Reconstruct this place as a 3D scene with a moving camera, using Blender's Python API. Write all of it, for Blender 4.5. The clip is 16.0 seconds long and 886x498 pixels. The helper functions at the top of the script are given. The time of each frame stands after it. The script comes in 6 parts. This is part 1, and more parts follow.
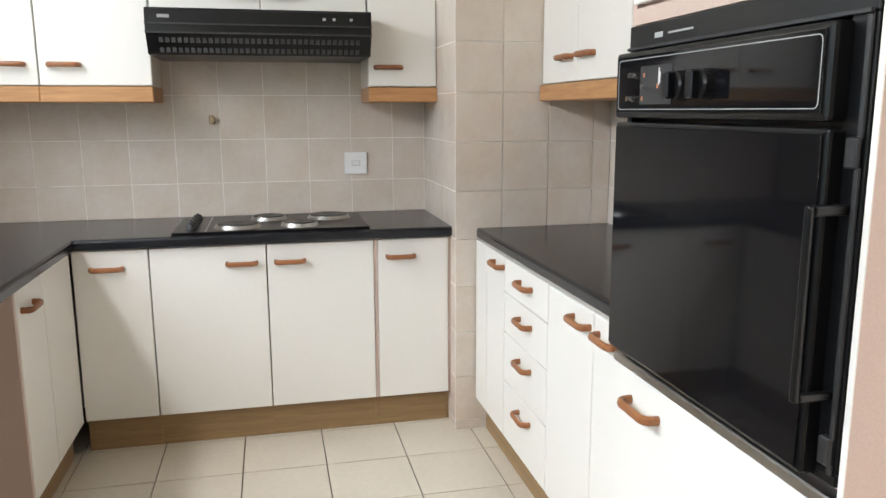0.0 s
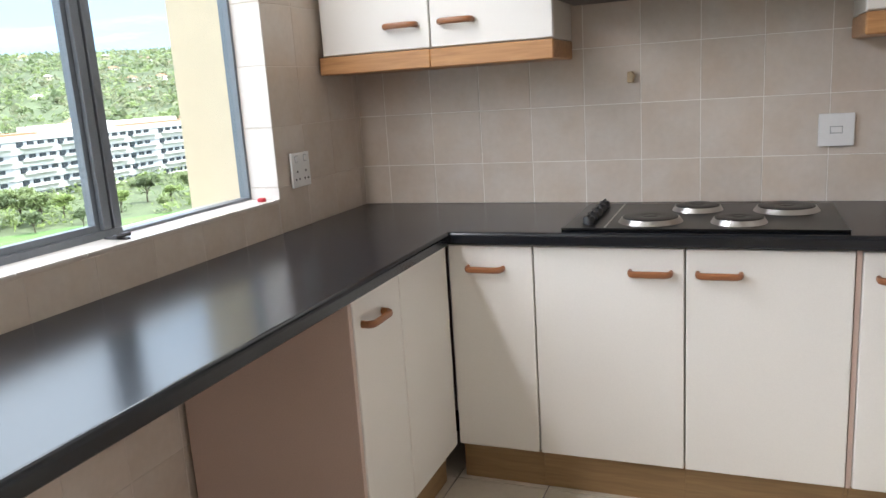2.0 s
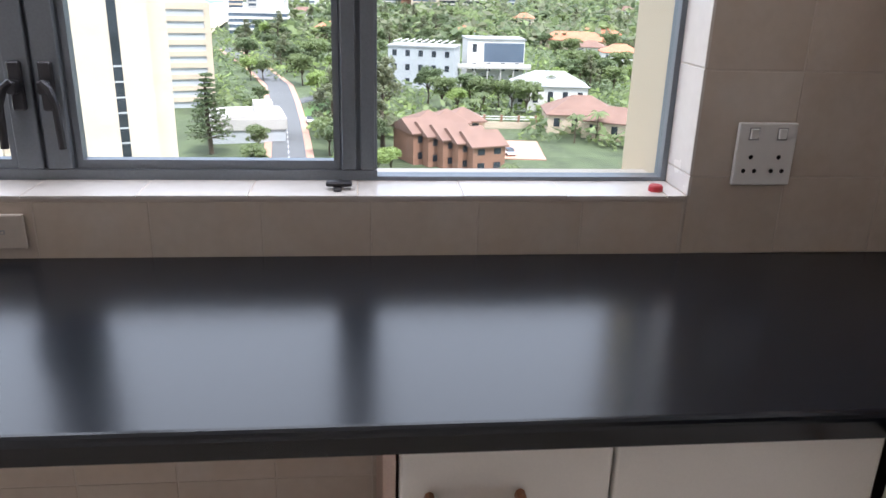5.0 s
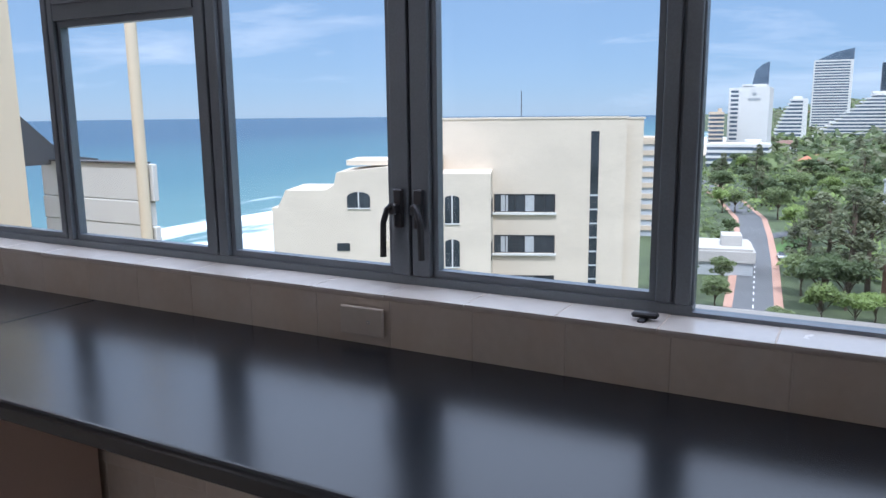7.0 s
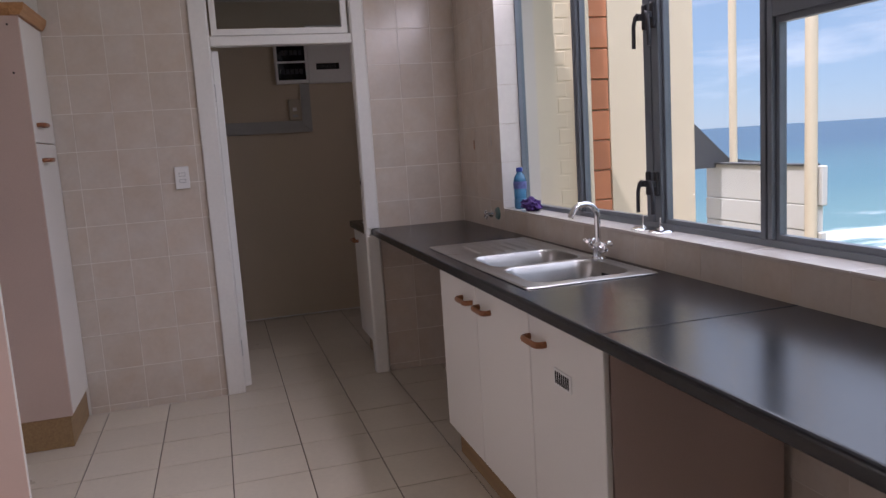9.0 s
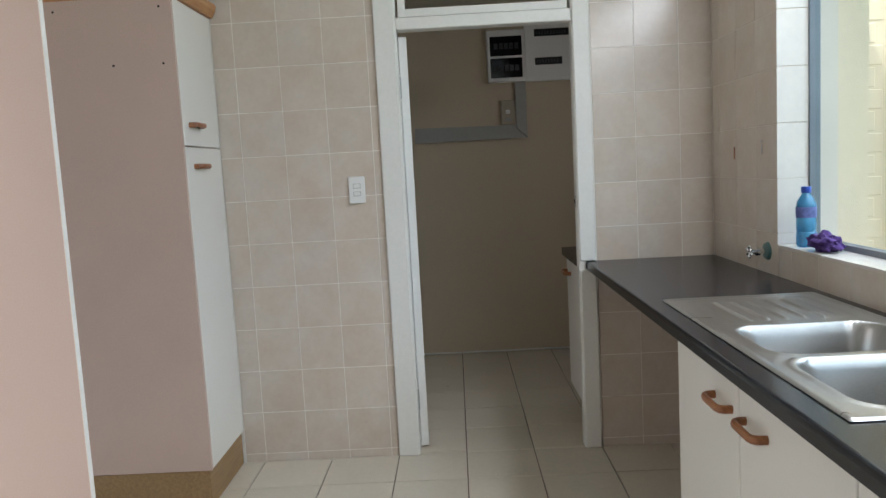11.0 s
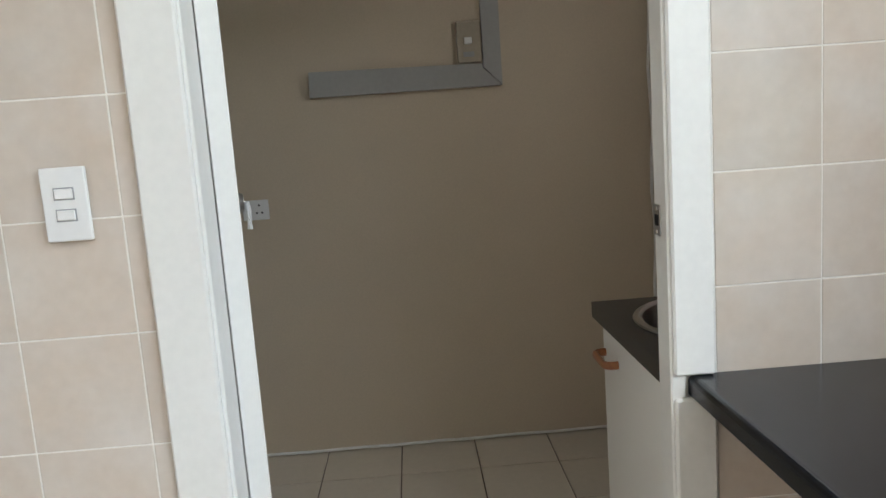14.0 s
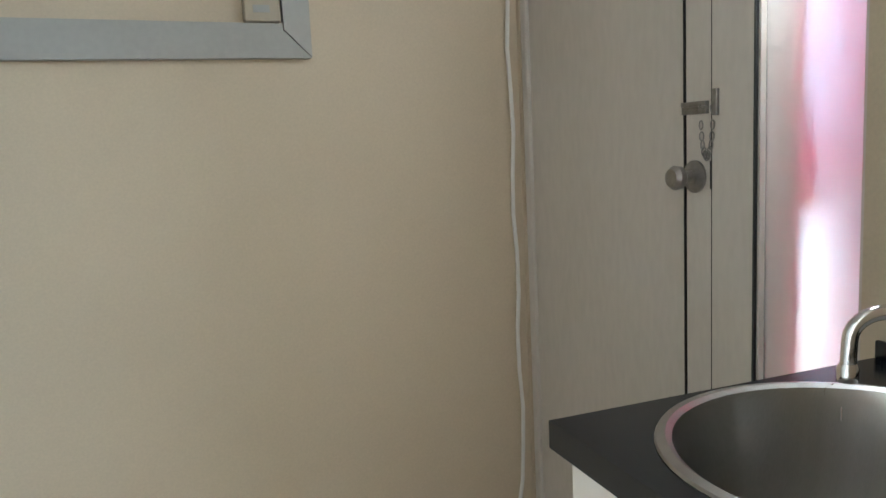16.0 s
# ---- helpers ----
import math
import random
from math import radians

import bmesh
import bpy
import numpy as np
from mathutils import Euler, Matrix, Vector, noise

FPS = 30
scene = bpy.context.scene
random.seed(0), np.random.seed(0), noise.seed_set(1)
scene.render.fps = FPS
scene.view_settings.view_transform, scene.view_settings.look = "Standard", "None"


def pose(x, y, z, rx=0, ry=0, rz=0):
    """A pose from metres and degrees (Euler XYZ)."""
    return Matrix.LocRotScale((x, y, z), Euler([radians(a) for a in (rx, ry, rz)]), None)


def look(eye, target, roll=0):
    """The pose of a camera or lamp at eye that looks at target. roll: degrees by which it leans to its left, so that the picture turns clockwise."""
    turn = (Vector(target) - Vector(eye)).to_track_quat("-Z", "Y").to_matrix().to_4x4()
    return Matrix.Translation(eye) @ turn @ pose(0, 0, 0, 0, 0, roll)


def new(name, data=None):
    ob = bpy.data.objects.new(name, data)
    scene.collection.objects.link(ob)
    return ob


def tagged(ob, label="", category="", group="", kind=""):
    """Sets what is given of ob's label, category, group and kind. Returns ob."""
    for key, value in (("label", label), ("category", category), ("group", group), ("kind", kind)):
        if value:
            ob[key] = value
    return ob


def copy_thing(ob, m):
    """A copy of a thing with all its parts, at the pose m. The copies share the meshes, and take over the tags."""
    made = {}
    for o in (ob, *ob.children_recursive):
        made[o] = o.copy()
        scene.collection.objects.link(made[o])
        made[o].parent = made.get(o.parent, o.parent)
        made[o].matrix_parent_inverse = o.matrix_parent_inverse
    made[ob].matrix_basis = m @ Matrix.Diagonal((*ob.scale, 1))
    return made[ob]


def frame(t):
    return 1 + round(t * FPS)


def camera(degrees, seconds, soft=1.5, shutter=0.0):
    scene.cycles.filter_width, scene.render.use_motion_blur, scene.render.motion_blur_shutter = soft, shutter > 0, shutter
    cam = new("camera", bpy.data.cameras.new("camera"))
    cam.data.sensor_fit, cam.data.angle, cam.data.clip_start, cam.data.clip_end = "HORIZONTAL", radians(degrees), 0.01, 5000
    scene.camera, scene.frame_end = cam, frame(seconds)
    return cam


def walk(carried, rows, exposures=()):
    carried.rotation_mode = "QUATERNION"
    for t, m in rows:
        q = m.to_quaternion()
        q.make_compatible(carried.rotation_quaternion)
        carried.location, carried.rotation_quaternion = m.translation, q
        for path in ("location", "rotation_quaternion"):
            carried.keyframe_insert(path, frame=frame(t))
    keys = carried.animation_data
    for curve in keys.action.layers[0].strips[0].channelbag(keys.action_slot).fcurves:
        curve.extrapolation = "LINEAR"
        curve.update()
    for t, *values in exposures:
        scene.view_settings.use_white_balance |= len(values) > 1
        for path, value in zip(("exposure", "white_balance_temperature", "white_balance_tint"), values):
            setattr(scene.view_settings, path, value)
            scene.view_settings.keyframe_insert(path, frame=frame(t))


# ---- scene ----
cam = camera(60.5, 16.0)
PATH = [
    (0, (1.36, -3.741, 1.393), (1.792, -1.821, 1.033), -0.2),
    (0.5, (1.414, -3.605, 1.386), (1.611, -1.647, 1.031), 0.6),
    (1, (1.517, -3.389, 1.37), (1.35, -1.438, 0.962), 0.6),
    (1.5, (1.516, -3.131, 1.377), (1.074, -1.226, 0.959), -1.7),
    (2, (1.477, -2.848, 1.357), (0.747, -1.033, 0.943), -3.7),
    (2.5, (1.504, -2.531, 1.371), (0.488, -0.887, 0.855), -3.8),
    (3, (1.451, -2.227, 1.358), (0.234, -0.75, 0.775), -3.8),
    (3.5, (1.423, -1.937, 1.373), (0.003, -0.659, 0.779), -3.9),
    (4, (1.457, -1.646, 1.384), (-0.205, -0.723, 0.763), -2.7),
    (4.2, (1.43, -1.56, 1.39), (-0.289, -0.775, 0.737), -1.2),
    (6.3, (1.367, -1.0, 1.416), (-0.483, -1.606, 0.96), 0.7),
    (6.5, (1.367, -0.988, 1.417), (-0.464, -1.669, 0.99), 0.3),
    (7, (1.377, -0.989, 1.418), (-0.35, -1.931, 1.062), -0.6),
    (7.5, (1.404, -1.021, 1.414), (-0.12, -2.275, 1.09), -1.1),
    (8, (1.423, -1.05, 1.411), (0.14, -2.552, 1.097), -1.5),
    (8.5, (1.446, -1.088, 1.416), (0.477, -2.81, 1.108), -2.5),
    (9, (1.462, -1.213, 1.398), (0.912, -3.116, 1.117), -3.7),
    (9.5, (1.462, -1.423, 1.399), (1.241, -3.392, 1.129), -4.5),
    (9.7, (1.437, -1.502, 1.393), (1.306, -3.479, 1.118), -4.5),
    (11.8, (1.045, -2.775, 1.374), (1.106, -4.768, 1.21), -3.2),
    (12, (1.021, -2.93, 1.374), (1.087, -4.923, 1.218), -3.3),
    (12.5, (1.037, -3.291, 1.373), (1.057, -5.285, 1.217), -3.7),
    (13, (1.003, -3.654, 1.35), (1.001, -5.644, 1.154), -3.8),
    (13.5, (1.008, -4.069, 1.346), (1.02, -6.053, 1.093), -3.1),
    (14, (1.071, -4.435, 1.358), (1.001, -6.412, 1.062), -4.1),
    (14.5, (1.079, -4.806, 1.346), (0.884, -6.771, 1.028), -4.3),
    (15, (1.118, -5.096, 1.358), (0.789, -7.036, 1.002), -4.6),
    (15.5, (1.126, -5.291, 1.325), (0.561, -7.177, 0.976), -4.9),
    (15.7, (1.138, -5.337, 1.324), (0.499, -7.203, 0.992), -4.1),
    (16, (1.104, -5.457, 1.29), (0.418, -7.315, 1.014), -2.8),
]
EXPOSURES = [
    (0.0, 1.48, 6350, 11), (1.0, 1.42, 6350, 12), (2.0, 1.27, 6350, 15), (3.0, 1.2, 6350, 19), (3.5, 1.15, 6350, 20), (4.2, 1.05, 6350, 20),
    (5.4, 0.35, 6000, 22), (6.3, -0.02, 5700, 21), (7.5, -0.2, 5550, 21), (8.0, -0.3, 5450, 21), (8.6, -0.18, 6050, 28), (9.0, 0.0, 6200, 30),
    (9.5, 0.68, 6050, 19), (10.6, 0.85, 5950, 9), (12.0, 1.03, 5850, 5), (13.5, 1.55, 6100, 9), (14.0, 1.5, 5980, 8), (15.0, 2.25, 6700, 12), (16.0, 2.92, 5600, 2),
]
walk(cam, [(t, look(e, g, r)) for t, e, g, r in PATH], EXPOSURES)

# ---- daylight ----
SUN_UP, SUN_AZ = 62.0, 62.0          # elevation, and compass turn from +y towards +x
world = bpy.data.worlds.new("daylight")
scene.world = world
world.use_nodes = True
wt = world.node_tree
wt.nodes.clear()
sky = wt.nodes.new("ShaderNodeTexSky")
sky.sky_type, sky.sun_disc = "NISHITA", False
sky.sun_elevation, sky.sun_rotation = radians(SUN_UP), radians(SUN_AZ)
sky.altitude = 1500
sky.air_density, sky.dust_density, sky.ozone_density = 1.0, 0.1, 4.0
bg = wt.nodes.new("ShaderNodeBackground")
bg.inputs["Strength"].default_value = 0.09
wo = wt.nodes.new("ShaderNodeOutputWorld")
tcw = wt.nodes.new("ShaderNodeTexCoord")
mpw = wt.nodes.new("ShaderNodeMapping")
mpw.inputs["Scale"].default_value = (1.6, 1.6, 9.0)
cl1 = wt.nodes.new("ShaderNodeTexNoise")
cl1.inputs["Scale"].default_value, cl1.inputs["Detail"].default_value, cl1.inputs["Roughness"].default_value, cl1.inputs["Distortion"].default_value = 1.7, 9, 0.62, 0.5
clr = wt.nodes.new("ShaderNodeMapRange")
clr.inputs["From Min"].default_value, clr.inputs["From Max"].default_value, clr.inputs["To Max"].default_value = 0.52, 0.78, 0.8
cmix = wt.nodes.new("ShaderNodeMix")
cmix.data_type = "RGBA"
cmix.inputs["B"].default_value = (11.6, 12.2, 12.8, 1)
wt.links.new(tcw.outputs["Generated"], mpw.inputs["Vector"])
wt.links.new(mpw.outputs[0], cl1.inputs["Vector"])
wt.links.new(cl1.outputs["Fac"], clr.inputs["Value"])
sxyz = wt.nodes.new("ShaderNodeSeparateXYZ")
wt.links.new(tcw.outputs["Generated"], sxyz.inputs[0])
hi = wt.nodes.new("ShaderNodeMapRange")                       # unseen bright overcast above the clear band, added to lift room light and worktop reflections
hi.interpolation_type = "SMOOTHSTEP"
hi.inputs["From Min"].default_value, hi.inputs["From Max"].default_value, hi.inputs["To Max"].default_value = 0.17, 0.5, 0.85
wt.links.new(sxyz.outputs["Z"], hi.inputs["Value"])
veil = wt.nodes.new("ShaderNodeMix")
veil.data_type = "RGBA"
veil.inputs["B"].default_value = (30.0, 31.5, 33.5, 1)
wt.links.new(clr.outputs[0], cmix.inputs["Factor"])
haze = wt.nodes.new("ShaderNodeMix")                          # sea haze in the clear band
haze.data_type = "RGBA"
haze.inputs["Factor"].default_value = 0.65
haze.inputs["B"].default_value = (5.6, 8.0, 10.4, 1)
wt.links.new(sky.outputs[0], haze.inputs["A"])
wt.links.new(haze.outputs["Result"], cmix.inputs["A"])
wt.links.new(hi.outputs[0], veil.inputs["Factor"])
wt.links.new(cmix.outputs["Result"], veil.inputs["A"])
wt.links.new(veil.outputs["Result"], bg.inputs[0])
wt.links.new(bg.outputs[0], wo.inputs[0])
sun_data = bpy.data.lights.new("sun", "SUN")
sun_data.energy, sun_data.angle, sun_data.color = 4.0, radians(0.55), (1.0, 0.96, 0.9)
sun = new("sun", sun_data)
sun_dir = Vector((math.sin(radians(SUN_AZ)) * math.cos(radians(SUN_UP)), math.cos(radians(SUN_AZ)) * math.cos(radians(SUN_UP)), math.sin(radians(SUN_UP))))
sun.matrix_world = look(sun_dir * 60, (0, 0, 0))

def area(name, eye, target, w, h, power, colour):
    d = bpy.data.lights.new(name, "AREA")
    d.shape, d.size, d.size_y, d.energy, d.color = "RECTANGLE", w, h, power, colour
    ob = new(name, d)
    ob.matrix_world = look(eye, target)
    return ob


area("window_fill_lamp", (-0.055, -2.84, 2.29), (1.6, -2.84, 1.3), 4.3, 0.2, 24, (0.97, 0.985, 1.0))      # lamp added in the window's unseen head, boosting the sky light indoors
area("unseen_fill_lamp", (2.86, -3.57, 1.05), (1.0, -3.57, 1.0), 1.15, 1.95, 3.6, (1.0, 0.96, 0.91))    # lamp added in an assumed, unseen entrance to brighten the room
area("sidelight_fill_lamp", (-0.008, -6.52, 1.92), (1.0, -6.9, 1.3), 0.2, 0.45, 0.9, (1.0, 0.97, 0.93))  # added lamp, unseen high in the frosted side light, standing in for sky light

# ---- mesh helpers ----
def box(bm, x0, x1, y0, y1, z0, z1, bevel=0.0, segs=1):
    """An upright box in bm, with its edges rounded by bevel."""
    vs = [bm.verts.new((x, y, z)) for z in (z0, z1) for x, y in ((x0, y0), (x1, y0), (x1, y1), (x0, y1))]
    fs = [bm.faces.new([vs[i] for i in ix]) for ix in ((3, 2, 1, 0), (4, 5, 6, 7), (0, 1, 5, 4), (1, 2, 6, 5), (2, 3, 7, 6), (3, 0, 4, 7))]
    if bevel > 0:
        es = list({e for f in fs for e in f.edges})
        bmesh.ops.bevel(bm, geom=es, offset=bevel, segments=segs, affect="EDGES", profile=0.5)
    return bm


def boxes(*rows, bevel=0.0, segs=1):
    bm = bmesh.new()
    for r in rows:
        box(bm, *r, bevel=bevel, segs=segs)
    return bm


def lathe(profile, steps=24, centre=(0, 0, 0)):
    """Turns (radius, z) pairs round the z axis."""
    bm = bmesh.new()
    rings = []
    for r, z in profile:
        if r < 1e-5:
            rings.append([bm.verts.new((centre[0], centre[1], centre[2] + z))])
        else:
            rings.append([bm.verts.new((centre[0] + r * math.cos(2 * math.pi * k / steps), centre[1] + r * math.sin(2 * math.pi * k / steps), centre[2] + z)) for k in range(steps)])
    for a, b in zip(rings, rings[1:]):
        for k in range(steps):
            j = (k + 1) % steps
            q = [a[k % len(a)], a[j % len(a)], b[j % len(b)], b[k % len(b)]]
            q = list(dict.fromkeys(q))
            if len(q) > 2:
                bm.faces.new(q)
    bmesh.ops.recalc_face_normals(bm, faces=bm.faces)
    return bm


def sweep(bm, pts, rx, ry=None, steps=10, up=(0, 0, 1), cap=True):
    """A tube of elliptic section along pts."""
    pts = [Vector(p) for p in pts]
    rings = []
    up = Vector(up)
    radii = rx if isinstance(rx, (list, tuple)) else [rx] * len(pts)
    for i, p in enumerate(pts):
        d = (pts[min(i + 1, len(pts) - 1)] - pts[max(i - 1, 0)]).normalized()
        s = d.cross(up)
        s = s.normalized() if s.length > 1e-4 else d.cross(Vector((1, 0, 0))).normalized()
        u = s.cross(d)
        a = radii[i]
        b = a if ry is None else ry
        rings.append([bm.verts.new(p + s * a * math.cos(2 * math.pi * k / steps) + u * b * math.sin(2 * math.pi * k / steps)) for k in range(steps)])
    for a, b in zip(rings, rings[1:]):
        for k in range(steps):
            j = (k + 1) % steps
            bm.faces.new((a[k], a[j], b[j], b[k]))
    if cap:
        bm.faces.new(rings[0][::-1])
        bm.faces.new(rings[-1])
    return bm


def extrude_profile(bm, prof, a, b, place):
    """Extrudes a closed (u, v) outline from a to b; place(u, v, s) gives the point."""
    r0 = [bm.verts.new(place(u, v, a)) for u, v in prof]
    r1 = [bm.verts.new(place(u, v, b)) for u, v in prof]
    n = len(prof)
    for k in range(n):
        bm.faces.new((r0[k], r0[(k + 1) % n], r1[(k + 1) % n], r1[k]))
    bm.faces.new(r0[::-1])
    bm.faces.new(r1)
    bmesh.ops.recalc_face_normals(bm, faces=bm.faces)
    return bm


def mesh_of(name, bm, material, smooth=False):
    me = bpy.data.meshes.new(name)
    bm.to_mesh(me)
    bm.free()
    if material:
        me.materials.append(material)
    if smooth:
        for p in me.polygons:
            p.use_smooth = True
        me.set_sharp_from_angle(angle=radians(35))
    return me


def part(name, bm, material, parent=None, label="", smooth=False):
    """Links a bmesh as one mesh object, under parent if given."""
    ob = new(name, mesh_of(name, bm, material, smooth))
    if parent:
        ob.parent = parent
    if label:
        tagged(ob, label)
    return ob


def thing(name, m, label, category, group=""):
    ob = new(name)
    ob.matrix_world = m
    return tagged(ob, label, category, group)


def structure(name, bm, material, label, category, smooth=False):
    return tagged(part(name, bm, material, smooth=smooth), label, category, kind="structure")


# ---- materials ----
def shader(name):
    m = bpy.data.materials.new(name)
    m.use_nodes = True
    nt = m.node_tree
    return m, nt, nt.nodes["Principled BSDF"]


def finish(name, colour, rough=0.5, metal=0.0, vary=0.06, scale=3.0, fine=60.0, bump=0.0, coat=0.0, rnd=0.0, rvar=0.06, stretch=(1, 1, 1), spec=0.5):
    """A surface with two scales of variation in colour and gloss, and fine relief."""
    m, nt, p = shader(name)
    n, L = nt.nodes, nt.links
    mp = n.new("ShaderNodeMapping")
    mp.inputs["Scale"].default_value = stretch
    geo = n.new("ShaderNodeNewGeometry")
    L.new(geo.outputs["Position"], mp.inputs["Vector"])
    big = n.new("ShaderNodeTexNoise")
    big.inputs["Scale"].default_value, big.inputs["Detail"].default_value = scale, 4
    small = n.new("ShaderNodeTexNoise")
    small.inputs["Scale"].default_value, small.inputs["Detail"].default_value = fine, 3
    L.new(mp.outputs[0], big.inputs["Vector"])
    L.new(mp.outputs[0], small.inputs["Vector"])
    add = n.new("ShaderNodeMath")
    add.operation = "ADD"
    L.new(big.outputs["Fac"], add.inputs[0])
    L.new(small.outputs["Fac"], add.inputs[1])
    last = add
    if rnd > 0:
        oi = n.new("ShaderNodeObjectInfo")
        ma = n.new("ShaderNodeMath")
        ma.operation = "MULTIPLY_ADD"
        ma.inputs[1].default_value = rnd
        L.new(oi.outputs["Random"], ma.inputs[0])
        L.new(add.outputs[0], ma.inputs[2])
        last = ma
    rng = n.new("ShaderNodeMapRange")
    rng.inputs["From Min"].default_value, rng.inputs["From Max"].default_value = 0.7, 1.3 + rnd
    rng.inputs["To Min"].default_value, rng.inputs["To Max"].default_value = 1 - vary, 1 + vary
    L.new(last.outputs[0], rng.inputs["Value"])
    mul = n.new("ShaderNodeVectorMath")
    mul.operation = "SCALE"
    mul.inputs[0].default_value = colour
    L.new(rng.outputs[0], mul.inputs["Scale"])
    L.new(mul.outputs[0], p.inputs["Base Color"])
    rr = n.new("ShaderNodeMapRange")
    rr.inputs["To Min"].default_value, rr.inputs["To Max"].default_value = max(0.02, rough - rvar), min(1, rough + rvar)
    L.new(big.outputs["Fac"], rr.inputs["Value"])
    L.new(rr.outputs[0], p.inputs["Roughness"])
    p.inputs["Metallic"].default_value = metal
    p.inputs["Coat Weight"].default_value = coat
    p.inputs["Specular IOR Level"].default_value = spec
    if bump > 0:
        b = n.new("ShaderNodeBump")
        b.inputs["Strength"].default_value, b.inputs["Distance"].default_value = bump, 0.002
        L.new(small.outputs["Fac"], b.inputs["Height"])
        L.new(b.outputs[0], p.inputs["Normal"])
    return m


def wood(name, colour, dark, rough=0.45, along="x", scale=9.0):
    """Straight-grained wood."""
    m, nt, p = shader(name)
    n, L = nt.nodes, nt.links
    tc = n.new("ShaderNodeTexCoord")
    mp = n.new("ShaderNodeMapping")
    mp.inputs["Scale"].default_value = {"x": (0.6, 8, 8), "y": (8, 0.6, 8), "z": (8, 8, 0.6)}[along]
    L.new(tc.outputs["Object"], mp.inputs["Vector"])
    nz = n.new("ShaderNodeTexNoise")
    nz.inputs["Scale"].default_value, nz.inputs["Detail"].default_value, nz.inputs["Distortion"].default_value = scale, 6, 0.6
    L.new(mp.outputs[0], nz.inputs["Vector"])
    cr = n.new("ShaderNodeValToRGB")
    cr.color_ramp.elements[0].position, cr.color_ramp.elements[1].position = 0.32, 0.68
    cr.color_ramp.elements[0].color, cr.color_ramp.elements[1].color = (*dark, 1), (*colour, 1)
    L.new(nz.outputs["Fac"], cr.inputs[0])
    L.new(cr.outputs[0], p.inputs["Base Color"])
    p.inputs["Roughness"].default_value = rough
    b = n.new("ShaderNodeBump")
    b.inputs["Strength"].default_value, b.inputs["Distance"].default_value = 0.15, 0.001
    L.new(nz.outputs["Fac"], b.inputs["Height"])
    L.new(b.outputs[0], p.inputs["Normal"])
    return m


def clear_glass(name, tint=(0.93, 0.97, 0.97)):
    m, nt, p = shader(name)
    n, L = nt.nodes, nt.links
    n.remove(p)
    tr = n.new("ShaderNodeBsdfTransparent")
    tr.inputs[0].default_value = (*tint, 1)
    gl = n.new("ShaderNodeBsdfGlossy")
    gl.inputs["Roughness"].default_value = 0.02
    lw = n.new("ShaderNodeLayerWeight")
    lw.inputs["Blend"].default_value = 0.5
    pw = n.new("ShaderNodeMath")
    pw.operation, pw.inputs[1].default_value = "POWER", 5.0
    L.new(lw.outputs["Facing"], pw.inputs[0])
    fr = n.new("ShaderNodeMath")
    fr.operation, fr.inputs[1].default_value, fr.inputs[2].default_value = "MULTIPLY_ADD", 0.35, 0.012
    L.new(pw.outputs[0], fr.inputs[0])
    mx = n.new("ShaderNodeMixShader")
    L.new(fr.outputs[0], mx.inputs[0])
    L.new(tr.outputs[0], mx.inputs[1])
    L.new(gl.outputs[0], mx.inputs[2])
    L.new(mx.outputs[0], n["Material Output"].inputs["Surface"])
    return m


WHITE_PAINT = finish("white_paint", (0.80, 0.78, 0.74), 0.45, vary=0.03, bump=0.08)
CEILING = finish("ceiling_paint", (0.80, 0.78, 0.74), 0.8, vary=0.03, bump=0.1)
CREAM_WALL = finish("cream_wall_paint", (0.60, 0.50, 0.37), 0.6, vary=0.05, scale=1.6, fine=140, bump=0.12)
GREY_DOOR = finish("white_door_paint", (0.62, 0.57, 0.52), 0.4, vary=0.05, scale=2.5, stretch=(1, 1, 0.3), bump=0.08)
WALL_TILE = finish("beige_wall_tile", (0.62, 0.535, 0.455), 0.22, vary=0.07, scale=9, fine=45, rnd=0.5, bump=0.04)


def cloud(mat, pale, warm, scale=6.0, spread=0.22):
    """Adds soft cloudy glaze, from pale to warm, to a tile finish; each tile has its own."""
    nt = mat.node_tree
    n, L = nt.nodes, nt.links
    scl = next(x for x in n if x.type == "VECT_MATH")
    geo, oi = n.new("ShaderNodeNewGeometry"), n.new("ShaderNodeObjectInfo")
    off = n.new("ShaderNodeVectorMath")
    off.operation = "MULTIPLY_ADD"
    off.inputs[0].default_value = (7.0, 3.0, 5.0)
    L.new(oi.outputs["Random"], off.inputs[1])
    L.new(geo.outputs["Position"], off.inputs[2])
    nz = n.new("ShaderNodeTexNoise")
    nz.inputs["Scale"].default_value, nz.inputs["Detail"].default_value, nz.inputs["Roughness"].default_value = scale, 5, 0.6
    L.new(off.outputs[0], nz.inputs["Vector"])
    cr = n.new("ShaderNodeValToRGB")
    cr.color_ramp.elements[0].position, cr.color_ramp.elements[1].position = 0.5 - spread, 0.5 + spread
    cr.color_ramp.elements[0].color, cr.color_ramp.elements[1].color = (*warm, 1), (*pale, 1)
    L.new(nz.outputs["Fac"], cr.inputs[0])
    L.new(cr.outputs[0], scl.inputs[0])


